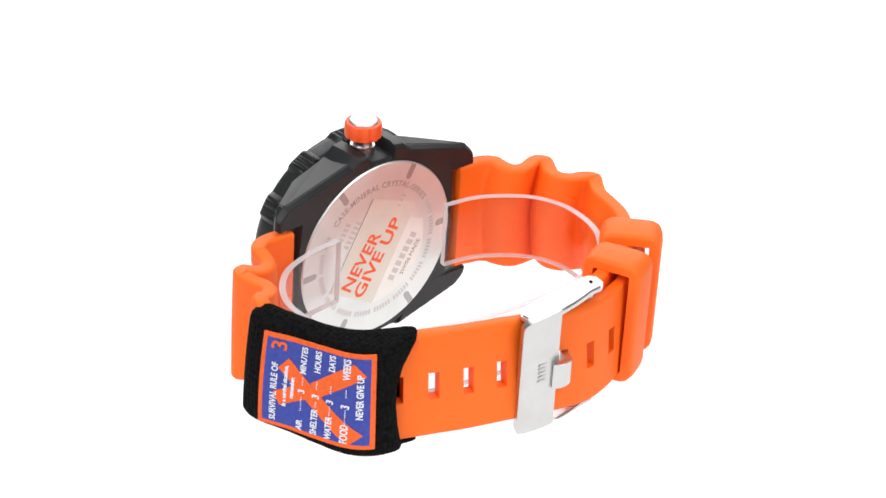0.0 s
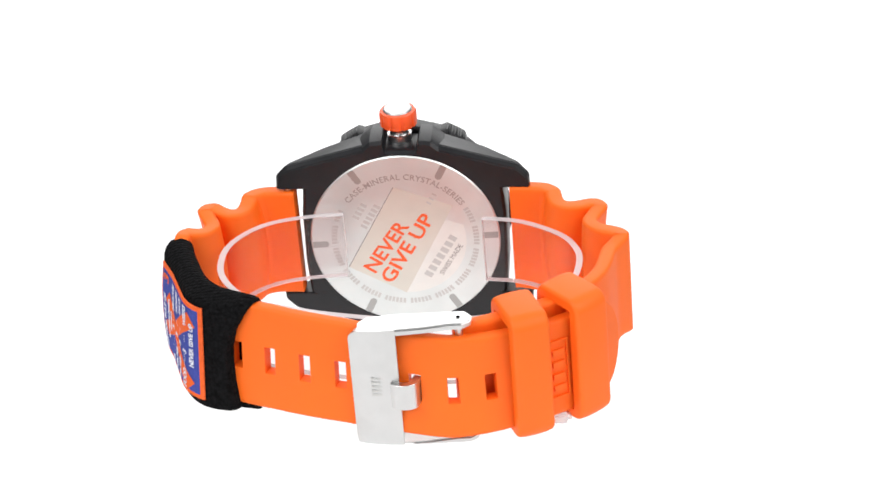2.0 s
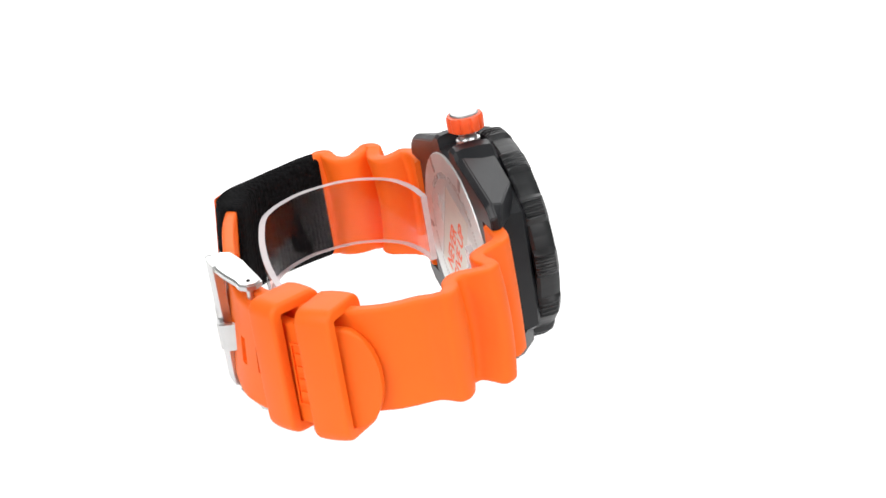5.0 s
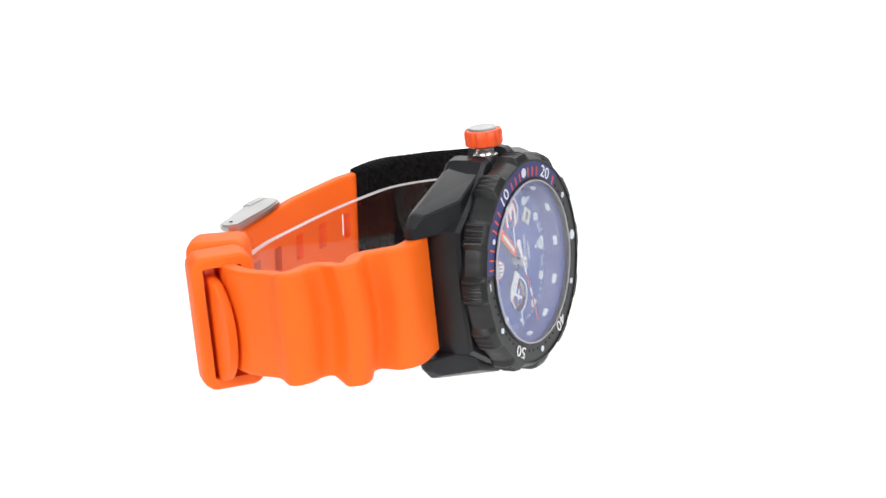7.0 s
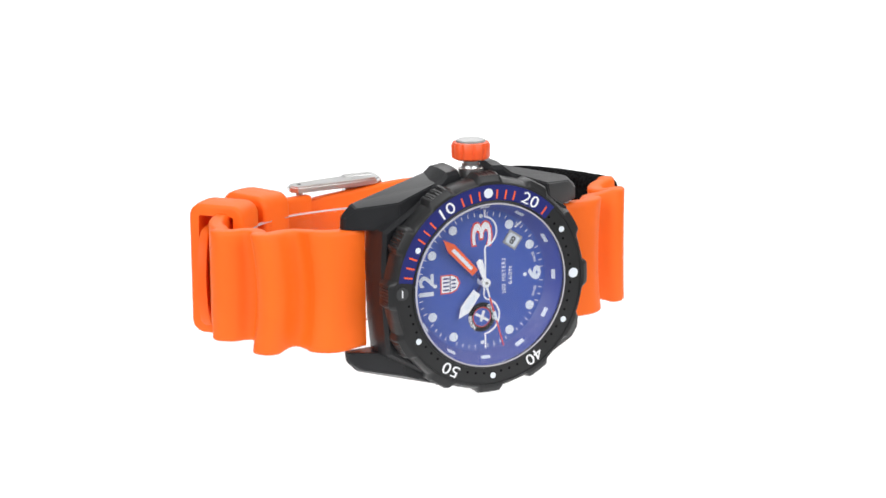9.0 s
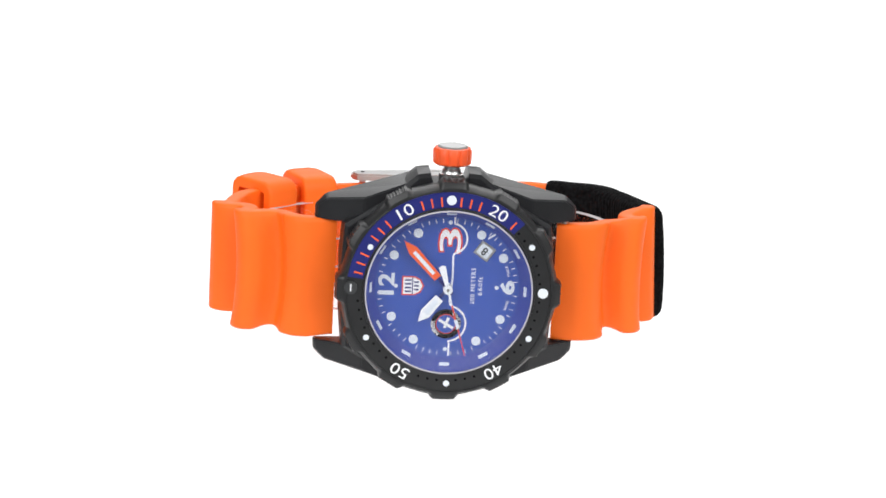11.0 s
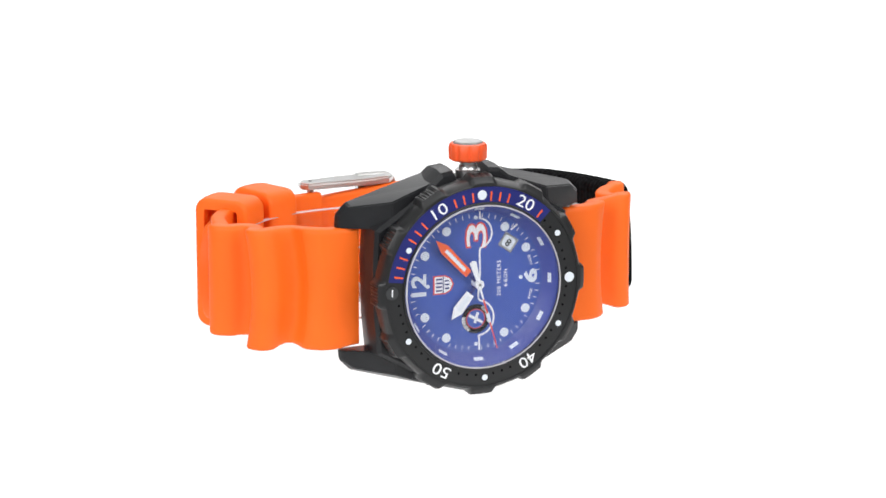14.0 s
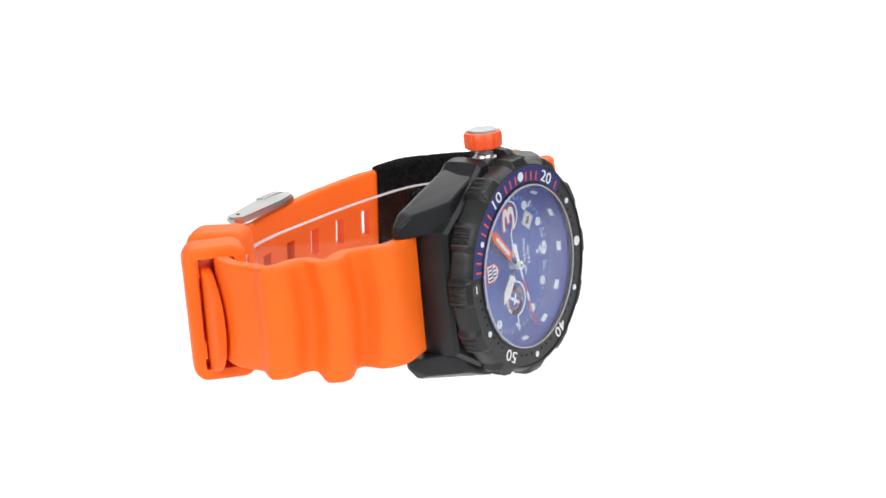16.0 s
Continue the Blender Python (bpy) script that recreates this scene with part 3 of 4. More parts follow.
bm, rows = lathe([(20.6, BY - 1.0), (20.6, BY - 0.35), (20.3, BY), (13.8, BY), (13.5, BY + 0.08), (0.01, BY + 0.08)], 128)
back = part("case_back", bm, STEEL_BACK, watch, "round brushed steel case back with engraving")


def on_back(x, z, turn=0.0, lift=0.0):
    """Puts a flat shape on the case back; its top points to the crown when unturned."""
    c, s = math.cos(radians(turn)), math.sin(radians(turn))
    return lambda u, v, w: Vector((x - (u * c - v * s), BY + 0.08 + lift + w, z + (u * s + v * c)))


TB = 57.0
bandpts = [(1.7, 13.1), (12.8, -6.4), (0.7, -13.3), (-10.8, 8.2)]
part("polished_band", prism([(-x, z) for x, z in bandpts], 0.02, lambda u, v, w: Vector((-u, BY + 0.085 + w, v))), STEEL_LIGHT, back, "smooth pale steel band across the back")
seg = [(0.7, -13.25), (-9.0, 4.8)] + [(13.2 * math.cos(radians(b)), 13.2 * math.sin(radians(b))) for b in range(165, 270, 7)]
part("polished_segment", prism([(-x, z) for x, z in seg], 0.02, lambda u, v, w: Vector((-u, BY + 0.085 + w, v))), STEEL_PALE, back, "pale satin segment beside the band")
part("engraved_line", prism(stroke([(-1.7, 13.1), (-12.8, -6.4)], 0.16), 0.03, lambda u, v, w: Vector((-u, BY + 0.09 + w, v))), STEEL_DARK, back)
part("engraving", writing("NEVER", 3.7, 0.03, on_back(4.4, -1.7, 54.5, 0.04), weight=0.07, wide=14.3, tall=3.3), ORANGE_PAINT, back, "orange engraved motto")
part("engraving", writing("GIVE UP", 3.7, 0.03, on_back(-0.1, -2.2, 57.0, 0.04), weight=0.07, wide=19.2, tall=3.3), ORANGE_PAINT, back)
part("engraving", writing("SWISS MADE", 1.55, 0.03, on_back(-9.6, -5.2, TB, 0.03)), STEEL_DARK, back)


def bar(u0, u1, v0, v1):
    return [(u0, v0), (u1, v0), (u1, v1), (u0, v1)]


for k in range(7):
    part("engraved_bar", prism(bar(-5.9 + k * 1.75, -4.75 + k * 1.75, -0.9, 0.9), 0.03, on_back(-7.4, -4.2, TB, 0.03)), STEEL_ETCH, back)
for row, (x, z, n) in enumerate(((9.2, 7.6, 4), (7.0, 6.2, 6))):
    for k in range(n):
        part("engraved_bar", prism(bar((k - n / 2) * 1.15, (k - n / 2) * 1.15 + 0.7, -0.75, 0.75), 0.03, on_back(x, z, TB)), STEEL_ETCH, back)
for k in range(3):
    part("engraved_bar", prism(bar(-1.6 + k * 1.2, -1.2 + k * 1.2, -0.6, 0.5), 0.03, on_back(-6.4, 10.2, TB)), STEEL_ETCH, back)


def back_bent(r, mid):
    """Writing round the rim of the case back; mid is counted from the crown towards 12 o'clock."""
    def put(u, v, w):
        a = radians(mid) + u / r
        rr = r + v
        return Vector((-rr * math.sin(a), BY + 0.005 + w, rr * math.cos(a)))
    return put


part("rim_text", writing("CASE-MINERAL CRYSTAL-SERIES", 1.9, 0.03, back_bent(15.4, 3), spacing=1.08, weight=0.03), STEEL_GROOVE, back)
for k in range(80):
    a = 62 + k * 3.0
    if a > 300:
        break
    if k % 7 == 5:
        continue
    part("rim_bar", prism(bar(-0.27, 0.27, -0.6, 0.6), 0.03, back_bent(15.4, a)), STEEL_ETCH, back)
# Key slots lie flat; darker steel stands in for the shade inside them.
for k in range(6):
    a = 28 + k * 60
    pts = [(-0.75, 2.2), (-0.75, -0.6)] + [(0.75 * math.cos(radians(b)), -0.6 + 0.75 * math.sin(radians(b))) for b in range(190, 360, 20)] + [(0.75, -0.6), (0.75, 2.2)]
    rr, an = 18.0, radians(a)
    part("key_slot_shade", prism(pts, 0.03, lambda u, v, w: Vector((-((rr + v) * math.sin(an) + u * math.cos(an)), BY + 0.005 + w, (rr + v) * math.cos(an) - u * math.sin(an)))), STEEL_GROOVE, back, "milled key slot, its shade put in as darker steel")

# ---- strap ----
W12 = Way([(-22.9, 11.9), (-25.0, 11.8), (-28.6, 12.0), (-31.6, 12.8), (-33.9, 15.0), (-34.5, 17.4), (-35.4, 19.3), (-37.4, 19.4), (-40.0, 18.6), (-42.6, 19.0), (-44.2, 21.5),
           (-43.0, 24.4), (-42.1, 26.5), (-43.2, 28.1), (-45.6, 28.8), (-48.0, 30.4), (-48.7, 32.6), (-47.4, 34.8), (-46.0, 37.2), (-45.3, 41.0), (-44.0, 45.4), (-41.0, 50.2), (-35.4, 55.2),
           (-27.0, 59.6), (-19.0, 62.7), (-14.0, 64.0)], -1)
W6 = Way([(22.9, 11.9), (25.0, 11.7), (28.6, 11.6), (31.8, 12.4), (34.2, 14.7), (34.6, 17.2), (35.4, 19.3), (37.3, 19.2), (39.6, 18.3), (41.9, 18.8), (43.3, 21.2),
          (42.2, 24.2), (41.3, 26.3), (42.3, 27.7), (44.6, 28.3), (46.5, 29.7), (47.2, 33.0), (46.5, 37.0), (44.9, 42.0), (42.5, 48.2), (38.4, 53.8), (31.6, 57.8), (22.0, 61.7), (13.0, 64.2), (4.0, 66.0),
          (-5.0, 67.2), (-12.0, 67.6), (-20.0, 66.3), (-28.0, 63.3), (-34.2, 60.2), (-39.4, 56.3), (-43.4, 51.8), (-46.1, 47.6)], 1)
R12, R6 = W12.near(-48.6, 32.0), W6.near(47.0, 31.6)
MID12 = swell([(0, -0.4), (W12.near(-29.6, 12.2), -0.9), (W12.near(-33.9, 15.0), -0.9), (W12.near(-35.6, 19.4), -1.0), (W12.near(-39.8, 18.6), -1.5), (W12.near(-44.2, 21.5), -1.5),
               (W12.near(-42.1, 26.5), -1.1), (W12.near(-45.6, 28.8), -1.4), (R12, -1.4), (W12.near(-44.0, 45.4), -1.8), (W12.length, -2.6)])


def ribbed(way, peaks, valleys, base):
    """Half widths that swell at the ribs and draw in between them."""
    return [(way.near(*p), base + 0.55) for p in peaks] + [(way.near(*p), base - 0.45) for p in valleys]


HALF12 = swell([(0, 12.5), (W12.near(-29.6, 12.2), 12.8), (W12.near(-33.9, 15.0), 12.8), (W12.near(-35.6, 19.4), 12.3), (W12.near(-39.8, 18.6), 12.8), (W12.near(-44.2, 21.5), 12.7),
                (W12.near(-42.1, 26.5), 11.75), (W12.near(-45.6, 28.8), 11.8), (R12, 11.8), (R12 + 5, 11.1), (W12.length, 11.2)])
MID6 = table([(0, -0.2), (R6, 0.1), (W6.near(38, 53), -0.2), (W6.near(23, 61.4), -0.3), (W6.near(8.5, 64), -1.3), (W6.near(-13, 65.2), -4.2), (W6.length, -4.5)])
TIP = W6.length


RIB6 = sorted([(0, 12.45), *ribbed(W6, [(30.0, 11.9), (34.2, 14.7), (39.6, 18.3), (43.3, 21.2), (44.6, 28.3), (46.9, 31.2)], [(35.5, 19.4), (41.3, 26.3)], 12.0), (R6 + 4, 11.6), (W6.near(31, 59), 11.3),
               (W6.near(13, 64.5), 11.15), (W6.near(-20.5, 65.9), 11.1), (TIP, 10.8)])
WIDTH6 = swell(RIB6)


def half6(s):
    h = WIDTH6(s)
    if s > TIP - 6.5:
        h *= math.sqrt(max(0.02, 1 - ((s - TIP + 6.5) / 6.6) ** 2))
    return h


LEAN = table([(W6.near(43.2, 20.2), 0.0), (R6, 0.06), (W6.near(38.6, 53.6), 0.12), (W6.near(13, 64.5), 0.13), (W6.near(-13, 66.3), 0.10), (W6.near(-27, 64.5), 0.03), (W6.length, 0.0)])


def lean6(s, z):
    """The lower edge of the strap stands further out along its free part."""
    return -LEAN(s) * z


def bow_of(rib_end):
    def bow(s, u):
        w = math.sin(math.pi * min(1, max(0, s / rib_end))) ** 0.7 if 0 < s < rib_end else 0
        return 1.6 * (1 - u * u) * w
    return bow


def steps(a, b, step, extra=()):
    n = max(1, int((b - a) / step))
    return sorted({round(a + (b - a) * k / n, 3) for k in range(n + 1)} | {round(e, 3) for e in extra if a < e < b})


part("strap_buckle_side", band(W12, steps(0, W12.length, 0.45), MID12, HALF12, table([(0, 3.4), (R12, 3.2), (W12.length, 2.6)]), bow=bow_of(R12)),
     ORANGE, watch, "orange ribbed rubber strap half at 12 o'clock", angle=60)
H0 = W6.near(9.2, 65.0)
slots = [(H0 + k * 7.65 - 1.2, H0 + k * 7.65 + 1.2) for k in range(-3, 5)]
strap6 = part("strap_hole_side", band(W6, steps(0, TIP, 0.45, [e for h in slots for e in h]), MID6, half6, table([(0, 3.4), (R6, 3.2), (R6 + 12, 2.6), (TIP - 14, 2.5), (TIP, 1.9)]),
                                      holes=slots, hole_half=2.95, hole_shift=-0.3, bow=bow_of(R6), lean=lean6), ORANGE, watch, "orange ribbed rubber strap half with slots", angle=60)


FRONT = W6.near(46.9, 35.2)
REAR = W6.near(36.2, 55.2)
WAIST = W6.near(46.2, 38.0)


def plump(s, z):
    """How far the padded sleeve stands off the strap: a cushion, and a flare before its rear end."""
    return 2.6 * math.exp(-((s - REAR) / 7.5) ** 2) + 0.9 * max(0.0, 1 - (z / 12.4) ** 2) * math.exp(-((s - WAIST) / 7.0) ** 2) + 0.6 * math.exp(-((s - FRONT) / 4.5) ** 2)


def on_strap(way, s0, z0, out=0.0, skew=0.0):
    """Lays a flat shape on a strap: right is up along z, top is towards the case; skew turns it a little."""
    def put(u, v, w):
        s = s0 - v
        p, n = way.at(s), way.normal(s)
        q = p + n * (out + w + (lean6(s, z0 + u - MID6(s)) + (plump(s, z0 + u) if out > 0.5 else 0.0) if way is W6 else 0.0))
        return Vector((q.x, q.y, z0 + u - skew * v))
    return put


# raised tab on the strap's tail between the loops: frame and plain bars
tab = W6.near(-34.0, 60.0)
for pts in (bar(-6.8, 6.8, -2.3, -1.85), bar(-6.8, 6.8, 1.85, 2.3), bar(-6.8, -6.3, -1.85, 1.85), bar(6.3, 6.8, -1.85, 1.85), bar(-5.0, -3.7, -1.3, 1.3),
            bar(-2.3, -1.0, -1.3, 1.3), bar(0.5, 1.8, -1.3, 1.3), bar(3.3, 4.6, -1.3, 1.3)):
    part("raised_bar", prism(pts, 0.5, on_strap(W6, tab, MID6(tab), -0.02)), ORANGE, strap6)


def loop(p, n, width, inner, outer, z0, z1, wall):
    """A rubber loop with rounded corners round the strap: p on the strap's outer face, n outward."""
    t = Vector((-n.y, n.x))
    half = width / 2
    section = [(-half, 0.0), (half, 0.0)]
    section += [(half - 0.9 + 0.9 * math.cos(radians(a)), wall - 0.9 + 0.9 * math.sin(radians(a))) for a in range(0, 91, 18)]
    section += [(half * k, wall + 0.22 * (1 - k * k)) for k in (0.5, 0.0, -0.5)]
    section += [(0.9 - half + 0.9 * math.cos(radians(a)), wall - 0.9 + 0.9 * math.sin(radians(a))) for a in range(90, 181, 18)]
    path = []
    for ca, cz, a0 in ((outer - 0.5, z1 - wall - 0.5, 0), (0.5 - inner, z1 - wall - 0.5, 90), (0.5 - inner, z0 + wall + 0.5, 180), (outer - 0.5, z0 + wall + 0.5, 270)):
        for q in range(7):
            a = radians(a0 + q * 15)
            path.append((ca + 0.5 * math.cos(a), cz + 0.5 * math.sin(a), math.cos(a), math.sin(a)))
    bm = bmesh.new()
    rings = []
    for a, z, na, nz in path:
        rings.append([bm.verts.new((*(p + n * (a + na * e) + t * d), z + nz * e)) for d, e in section])
    m = len(section)
    for a, b in zip(rings, rings[1:] + rings[:1]):
        for k in range(m):
            bm.faces.new((a[k], a[(k + 1) % m], b[(k + 1) % m], b[k]))
    return bm


for (x, y), w in (((-28.2, 63.1), 8.0), ((-38.9, 56.0), 8.2)):
    s = W6.near(x, y)
    part("keeper_loop", loop(W6.at(s), W6.normal(s), w, 7.4, 0.8, -17.4, 11.2, 2.4), ORANGE, watch, "square orange rubber strap keeper", angle=50)


# ---- buckle ----
def plate(path, z0, z1, thick, bevel, corner=0.0):
    """A bent metal strip along (x, y) points, its face outward."""
    way = Way(path, 1)
    bm = bmesh.new()
    rows = []
    for k in range(25):
        s = way.length * (k / 24) ** 1.5
        p, n = way.at(s), way.normal(s)
        q = p - n * thick
        c = corner - math.sqrt(max(0.0, corner ** 2 - (corner - min(s, corner)) ** 2))
        rows.append([bm.verts.new(v) for v in ((p.x, p.y, z0 + c), (p.x, p.y, z1 - c * 0.7), (q.x, q.y, z1 - c * 0.7), (q.x, q.y, z0 + c))])
    for a, b in zip(rows, rows[1:]):
        for k in range(4):
            bm.faces.new((a[k], a[(k + 1) % 4], b[(k + 1) % 4], b[k]))
    bm.faces.new(rows[0])
    bm.faces.new(rows[-1][::-1])
    bmesh.ops.recalc_face_normals(bm, faces=bm.faces)
    bmesh.ops.bevel(bm, geom=[e for e in bm.edges if e.calc_face_angle(0) > 0.5], offset=bevel, segments=3, affect="EDGES", clamp_overlap=True)
    return bm


buckle = part("buckle", plate([(6.0, 66.6), (4.4, 67.2), (2.0, 67.6), (-0.8, 67.7), (-3.6, 67.5)], -16.6, 12.3, 1.9, 0.5, 3.4), STEEL, watch, "brushed steel pin buckle")
for z0, z1 in ((10.6, 12.1), (-16.45, -14.9)):
    pts = [(3.2, 66.9), (-3.0, 67.4), (-9.0, 66.6), (-14.2, 65.5), (-16.8, 65.4), (-18.4, 64.0), (-18.6, 62.0), (-17.2, 60.3), (-14.6, 60.3), (-9.0, 60.6), (-3.0, 60.8), (2.6, 61.8), (4.2, 63.6), (4.0, 66.4)]
    bm = prism(pts, z1 - z0, lambda u, v, w: Vector((u, v, z0 + w)))
    bmesh.ops.recalc_face_normals(bm, faces=bm.faces)
    bmesh.ops.bevel(bm, geom=[e for e in bm.edges if e.calc_face_angle(0) > 0.9], offset=0.4, segments=2, affect="EDGES")
    part("buckle_arm", bm, STEEL, buckle)
buckle.location = (0.8 * MM, 1.2 * MM, -1.3 * MM)
# The hole isn't cut; a dark disc paints the shade inside it.
part("pin_hole_shade", prism(ring_points(0.42, 16), 0.05, lambda u, v, w: Vector((-15.9 + u, 62.9 + v, 12.19 + w))), DARK, buckle)
part("tang", plate([(-1.8, 68.0), (-3.0, 68.9), (-5.0, 69.1), (-6.8, 68.3), (-7.9, 65.4)], -5.7, 0.1, 1.5, 0.45), STEEL, buckle, "steel buckle tang")
bm, rows = lathe([(0.8, -15.0), (0.8, 10.2)], 14)
for v in bm.verts:
    v.co = Vector((-15.9 + v.co.x, 62.9 + v.co.z, v.co.y))
part("buckle_pin", bm, STEEL, buckle)
for k in range(5):
    part("stamped_bar", prism(bar(-2.0 + k * 0.95, -1.5 + k * 0.95, -1.0, 1.0), 0.03, lambda u, v, w: Vector((1.0 - v, 67.74 + w, -1.0 + u))), STEEL_ETCH, buckle)


# ---- fabric sleeve with its patch ----
S0, S1 = W6.near(46.5, 31.8), W6.near(27.4, 60.5)


def put_cloth(t, d, z, h):
    """A point of the sleeve: t along it, d outward, z across; its rear edge is hollowed."""
    q = max(-1.0, min(1.0, z / h))
    s = S0 + (S1 - S0) * t - (t ** 3 * (5.2 * (1 - q * q) + (3.6 * q * q if q < 0 else 0.0)) if d > -1.3 else 0.0)
    if d > 0:
        d += plump(s, z)
    p, nn = W6.at(s), W6.normal(s)
    return (*(p + nn * (d + lean6(s, z))), MID6(s) - 0.3 + z)


def sleeve_shell():
    bm = bmesh.new()
    rows, rims = [], []
    n = 60
    for k in range(n + 1):
        s = S0 + (S1 - S0) * k / n
        e = min(k, n - k) / 4
        puff = (math.sqrt(max(0, 1 - (1 - min(1, e)) ** 2)) * 0.9 + 0.55)
        o, i, h = puff - 0.1, 2.7 + puff, 11.9 + puff * 0.5
        ring = []
        rc = min(2.6, (o + i) / 2 - 0.05)
        for cx, cz, a0 in ((o - rc, h - rc, 0), (rc - i, h - rc, 90), (rc - i, rc - h, 180), (o - rc, rc - h, 270)):
            for q in range(5):
                a = radians(a0 + q * 22.5)
                d = cx + rc * math.cos(a)
                z = cz + rc * math.sin(a)
                ring.append((d, z))
        full = []
        for j, c in enumerate(ring):
            full.append(c)
            nx = ring[(j + 1) % len(ring)]
            if abs(nx[1] - c[1]) > 6:
                full += [(c[0] + (nx[0] - c[0]) * f, c[1] + (nx[1] - c[1]) * f) for f in (0.2, 0.4, 0.6, 0.8)]
        rows.append([put_cloth(k / n, d, z, h) for d, z in full])
        rims.append([(k / n, d, z, h) for d, z in full])
    verts = [[bm.verts.new(v) for v in row] for row in rows]
    lips = [[bm.verts.new(put_cloth(t, -1.3 + (d + 1.3) * 0.72, z * 0.965, h)) for t, d, z, h in rim] for rim in (rims[0], rims[-1])]
    verts = [lips[0]] + verts + [lips[1]]
    c = len(verts[0])
    for a, b in zip(verts, verts[1:]):
        for j in range(c):
            bm.faces.new((a[j], a[(j + 1) % c], b[(j + 1) % c], b[j]))
    return bm


sleeve = part("fabric_sleeve", sleeve_shell(), FABRIC, watch, "black knitted elastic sleeve round the strap", angle=70)
PS, PZ = (W6.near(46.3, 38.0) + W6.near(35.4, 55.4)) / 2 - 0.8, -0.2
PH, PW, SKEW = 11.2, 10.3, 0.045


def cloth(u0, u1, v0, v1, out, thick, n=40, m=10):
    """A piece of cloth lying on the sleeve, bent with it."""
    bm = bmesh.new()
    put = on_strap(W6, PS, PZ, 1.45 + out, SKEW)
    us = [u0 + (u1 - u0) * k / m for k in range(m + 1)]
    section = [(u, thick) for u in us] + [(u, 0.0) for u in us[::-1]]
    rows = []
    for k in range(n + 1):
        v = v0 + (v1 - v0) * k / n
        rows.append([bm.verts.new(put(u, v, w)) for u, w in section])
    c = len(section)
    for a, b in zip(rows, rows[1:]):
        for j in range(c):
            bm.faces.new((a[j], a[(j + 1) % c], b[(j + 1) % c], b[j]))
    bm.faces.new(rows[0])
    bm.faces.new(rows[-1][::-1])
    return bm


part("patch_border", cloth(-PW, PW, -PH, PH, 0.0, 0.35), PATCH_ORANGE, sleeve, "orange stitched border of the patch")
part("patch_field", cloth(-PW + 0.9, PW - 0.9, -PH + 0.9, PH - 0.9, 0.3, 0.1), PATCH_BLUE, sleeve, "blue woven patch with white lettering")


def cloth_strip(points, width, lift):
    """A printed stripe on the patch."""
    fine = []
    for a, b in zip(points, points[1:]):
        fine += [(a[0] + (b[0] - a[0]) * k / 30, a[1] + (b[1] - a[1]) * k / 30) for k in range(30)]
    fine.append(points[-1])
    put = on_strap(W6, PS, PZ, 1.45 + lift, SKEW)
    bm = bmesh.new()
    out = stroke(fine, width)
    n = len(fine)
    left, right = out[:n], out[n:][::-1]
    lv, rv = [bm.verts.new(put(u, v, 0.04)) for u, v in left], [bm.verts.new(put(u, v, 0.04)) for u, v in right]
    for k in range(n - 1):
        bm.faces.new((lv[k], lv[k + 1], rv[k + 1], rv[k]))
    return bm


part("patch_stripe", cloth_strip([(-8.4, -8.2), (4.6, 6.4)], 3.3, 0.50), PATCH_ORANGE, sleeve)
part("patch_stripe", cloth_strip([(-3.6, 7.4), (-0.6, 1.6)], 3.3, 0.50), PATCH_ORANGE, sleeve)
part("patch_stripe", cloth_strip([(0.4, -0.6), (7.0, -8.6)], 3.3, 0.50), PATCH_ORANGE, sleeve)


def patch_text(body, u, v, size, mat=None, align="CENTER", weight=0.045, squeeze=1.0):
    put = on_strap(W6, PS, PZ, 1.45 + 0.58, SKEW)
    part("patch_text", writing(body, size, 0.05, lambda a, b, w: put(u + a, v + b, w), align, squeeze, weight), mat or PATCH_WHITE, sleeve)


patch_text("SURVIVAL RULE OF", -2.2, 8.0, 1.8, squeeze=0.86)
patch_text("3", 8.2, 7.4, 4.6, PATCH_ORANGE)
patch_text("In a survival situation,", -0.4, 5.7, 1.25, squeeze=0.85)
patch_text("remember:", -0.4, 4.1, 1.25, squeeze=0.85)
for v, a, b in ((2.0, "AIR", "MINUTES"), (-0.9, "SHELTER", "HOURS"), (-3.8, "WATER", "DAYS"), (-6.5, "FOOD", "WEEKS")):
    patch_text(a, -9.3, v, 1.7, align="LEFT", squeeze=0.85)
    patch_text("3", -0.6 - 0.25 * (2 - v) * 0.3, v, 1.9)
    patch_text(b, 9.2, v, 1.7, align="RIGHT", squeeze=0.85)
    for u0, u1 in ((-5.0 if len(a) < 6 else -3.2, -2.0), (0.8, 2.6)):
        u = u0
        while u < u1:
            part("patch_text", cloth_strip([(u, v), (u + 0.22, v)], 0.22, 0.57), PATCH_WHITE, sleeve)
            u += 0.48
patch_text("NEVER GIVE UP", 1.2, -8.7, 1.5, squeeze=0.95)

# ---- clear display collar inside the strap ----
collar = empty("display_collar", "clear plastic display collar inside the watch strap", "watch stand")
WC = Way([(12.9, 16.7), (21.0, 17.2), (28.5, 19.3), (33.6, 23.4), (36.7, 28.7), (37.4, 34.3), (36.5, 40.2), (33.0, 46.2), (28.0, 50.6), (19.0, 53.6), (10.0, 55.6), (0.0, 57.0), (-12.0, 57.6),
          (-21.0, 56.6), (-27.2, 54.2), (-33.0, 50.0), (-37.0, 44.6), (-38.7, 38.6), (-38.6, 32.0), (-35.5, 25.5), (-29.5, 20.6), (-24.0, 18.0), (-17.3, 16.9)], 1)
MIDC = table([(0, 0.5), (WC.near(33, 46), -0.4), (WC.near(0, 57), -1.6), (WC.near(-33, 50), -1.8), (WC.length, -1.3)])
CH = 7.5
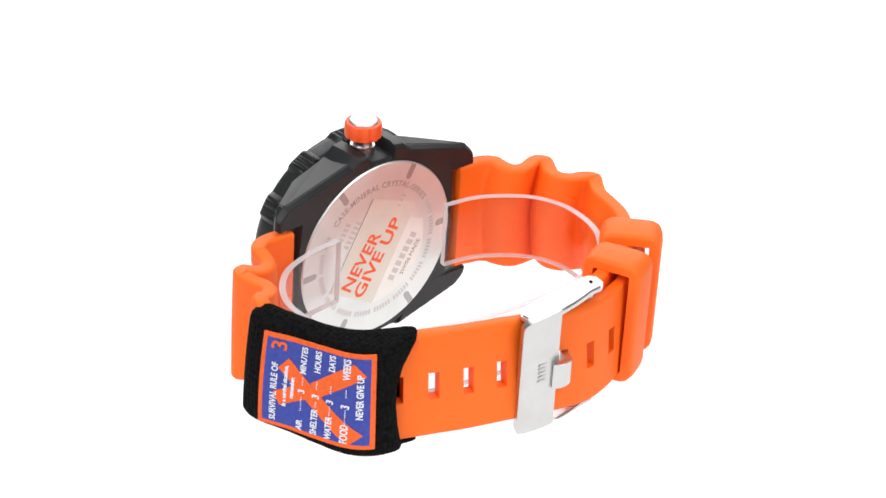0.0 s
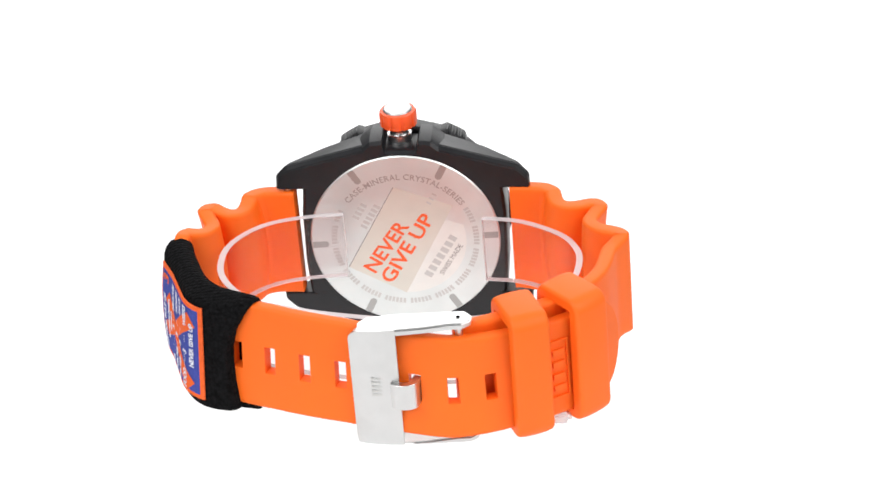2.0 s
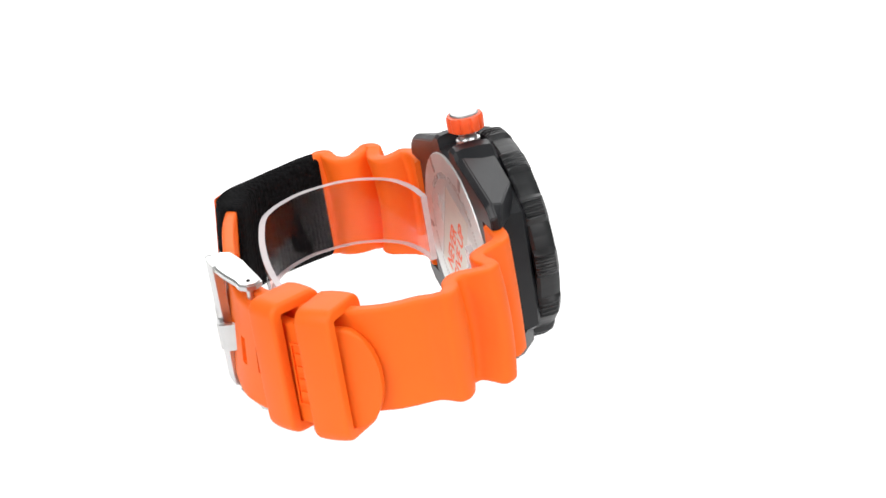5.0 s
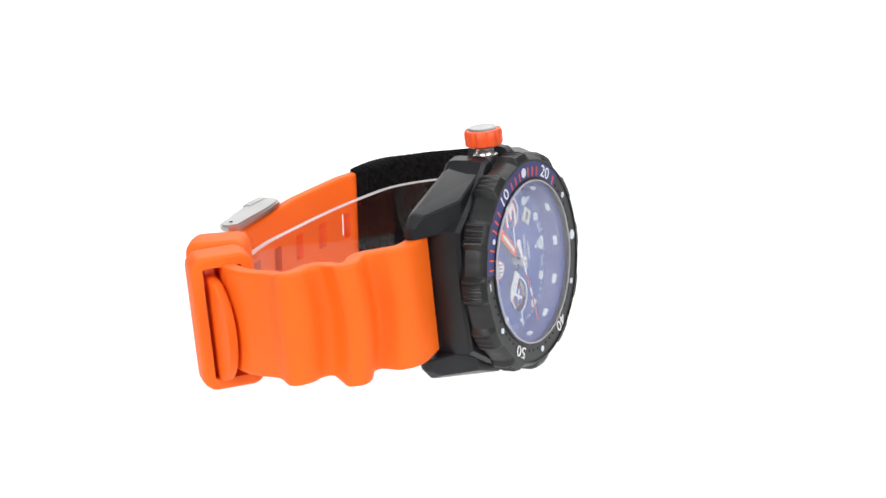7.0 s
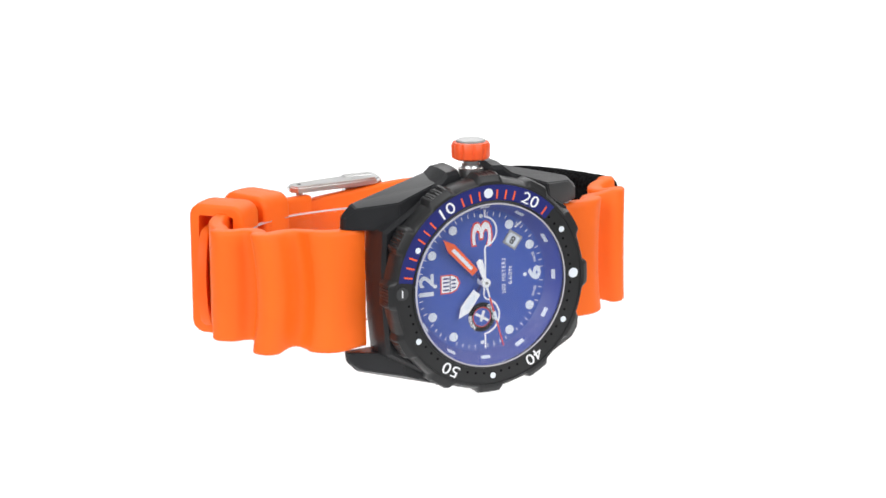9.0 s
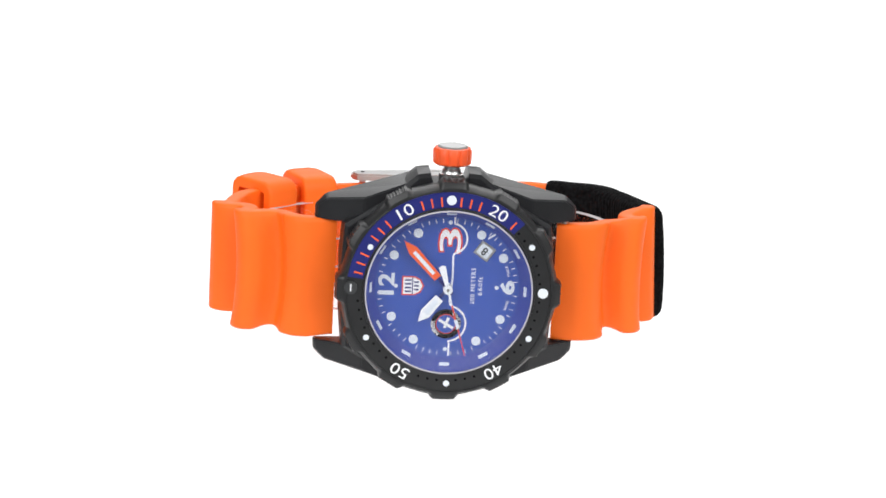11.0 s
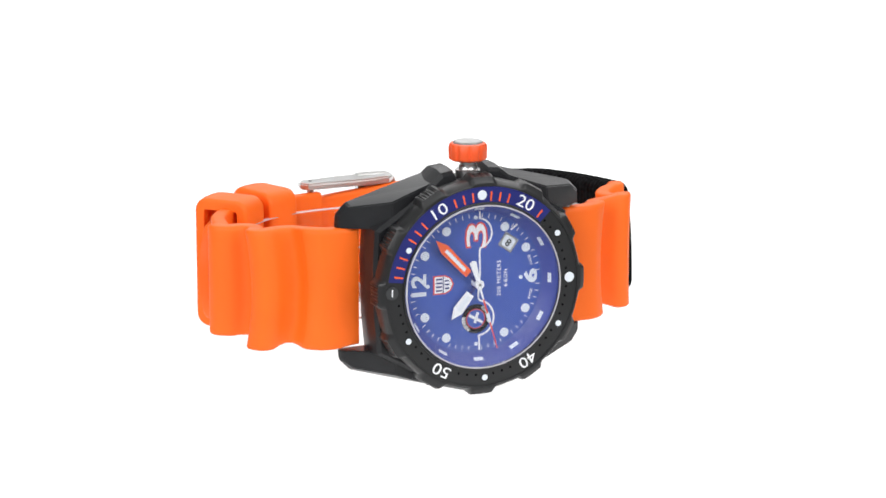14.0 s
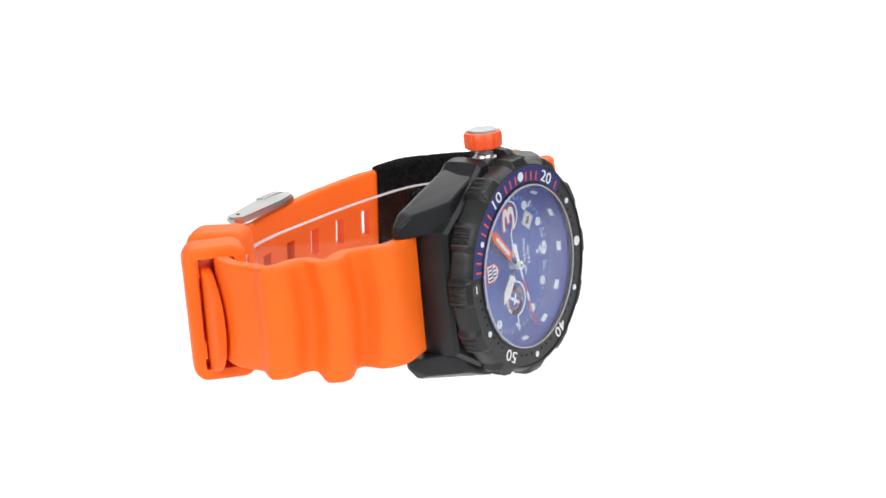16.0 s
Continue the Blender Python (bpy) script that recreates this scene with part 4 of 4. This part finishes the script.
part("collar_band", band(WC, steps(0, WC.length, 1.2), MIDC, lambda s: CH, 1.3, round_edge=0.15), CLEAR, collar)
for e in (1, -1):
    bm = bmesh.new()
    rows = []
    for s in steps(0, WC.length, 1.2):
        p, n, z = WC.at(s), WC.normal(s), MIDC(s) + e * CH
        a, b = p + n * 0.02, p - n * 1.32
        rows.append([bm.verts.new(v) for v in ((a.x, a.y, z), (a.x, a.y, z + e * 0.12), (b.x, b.y, z + e * 0.12), (b.x, b.y, z))])
    for p, q in zip(rows, rows[1:]):
        for k in range(4):
            bm.faces.new((p[k], p[(k + 1) % 4], q[(k + 1) % 4], q[k]))
    part("collar_rim", bm, CLEAR_EDGE, collar, "pale cut edge of the plastic")
for s, d in ((0.0, -0.15), (WC.length, 0.15)):
    p, n, z = WC.at(s), WC.normal(s), MIDC(s)
    t = Vector((-n.y, n.x)) * d
    q, r = p + n * 0.02, p - n * 1.32
    bm = bmesh.new()
    add(bm, [(q.x, q.y, z - CH), (r.x, r.y, z - CH), (r.x + t.x, r.y + t.y, z - CH), (q.x + t.x, q.y + t.y, z - CH),
             (q.x, q.y, z + CH), (r.x, r.y, z + CH), (r.x + t.x, r.y + t.y, z + CH), (q.x + t.x, q.y + t.y, z + CH)],
        [(0, 1, 2, 3), (4, 5, 6, 7), (0, 1, 5, 4), (1, 2, 6, 5), (2, 3, 7, 6), (3, 0, 4, 7)])
    part("collar_end", bm, CLEAR_EDGE, collar, "pale cut end of the plastic")


# ---- clear putty pad on which the strap's closed side rests ----
pad = empty("putty_pad", "small clear putty pad under the strap", "pad")
bm = block(-36.2, -31.4, 55.6, 60.0, -18.6, -15.4, 1.0, 3)
part("pad_body", bm, clear("clear_putty", (0.97, 0.96, 0.96), 0.2, 1.4, 0.5, 0.45), pad)

# ---- movement ----
MOUNT = Matrix.Translation((0.00428, -0.02449, 0)) @ Matrix.Rotation(0.0609, 4, "Y") @ Matrix.Rotation(-0.14907, 4, "X")
# seconds and degrees by which the table has turned the watch from facing the camera
TURNS = [(0.0, 221.04), (0.5, 210.1), (1.0, 198.3), (1.5, 187.0), (2.0, 175.2), (2.5, 164.0), (3.0, 152.94), (3.5, 141.8), (3.7, 137.3), (4.4, 121.5), (5.1, 105.4), (5.8, 89.2),
         (6.0, 84.6), (6.5, 73.1), (7.0, 62.0), (7.5, 51.6), (8.0, 41.6), (8.5, 33.1), (9.0, 25.43), (9.5, 18.75), (10.0, 12.41), (10.4, 7.9), (10.8, 4.6), (11.2, 2.4),
         (11.6, 1.6), (12.0, 2.1), (12.3, 3.4), (12.5, 4.81), (13.0, 9.4), (13.5, 14.7), (14.0, 21.3), (14.5, 28.39), (15.0, 36.3), (15.5, 45.2), (16.0, 55.74)]


def motions():
    rows = [(t, Matrix.Translation((0, 0, LIFT)) @ Matrix.Rotation(radians(a), 4, "Z") @ MOUNT) for t, a in TURNS]
    walk(watch, rows)
    walk(collar, rows)
    walk(pad, rows)


motions()
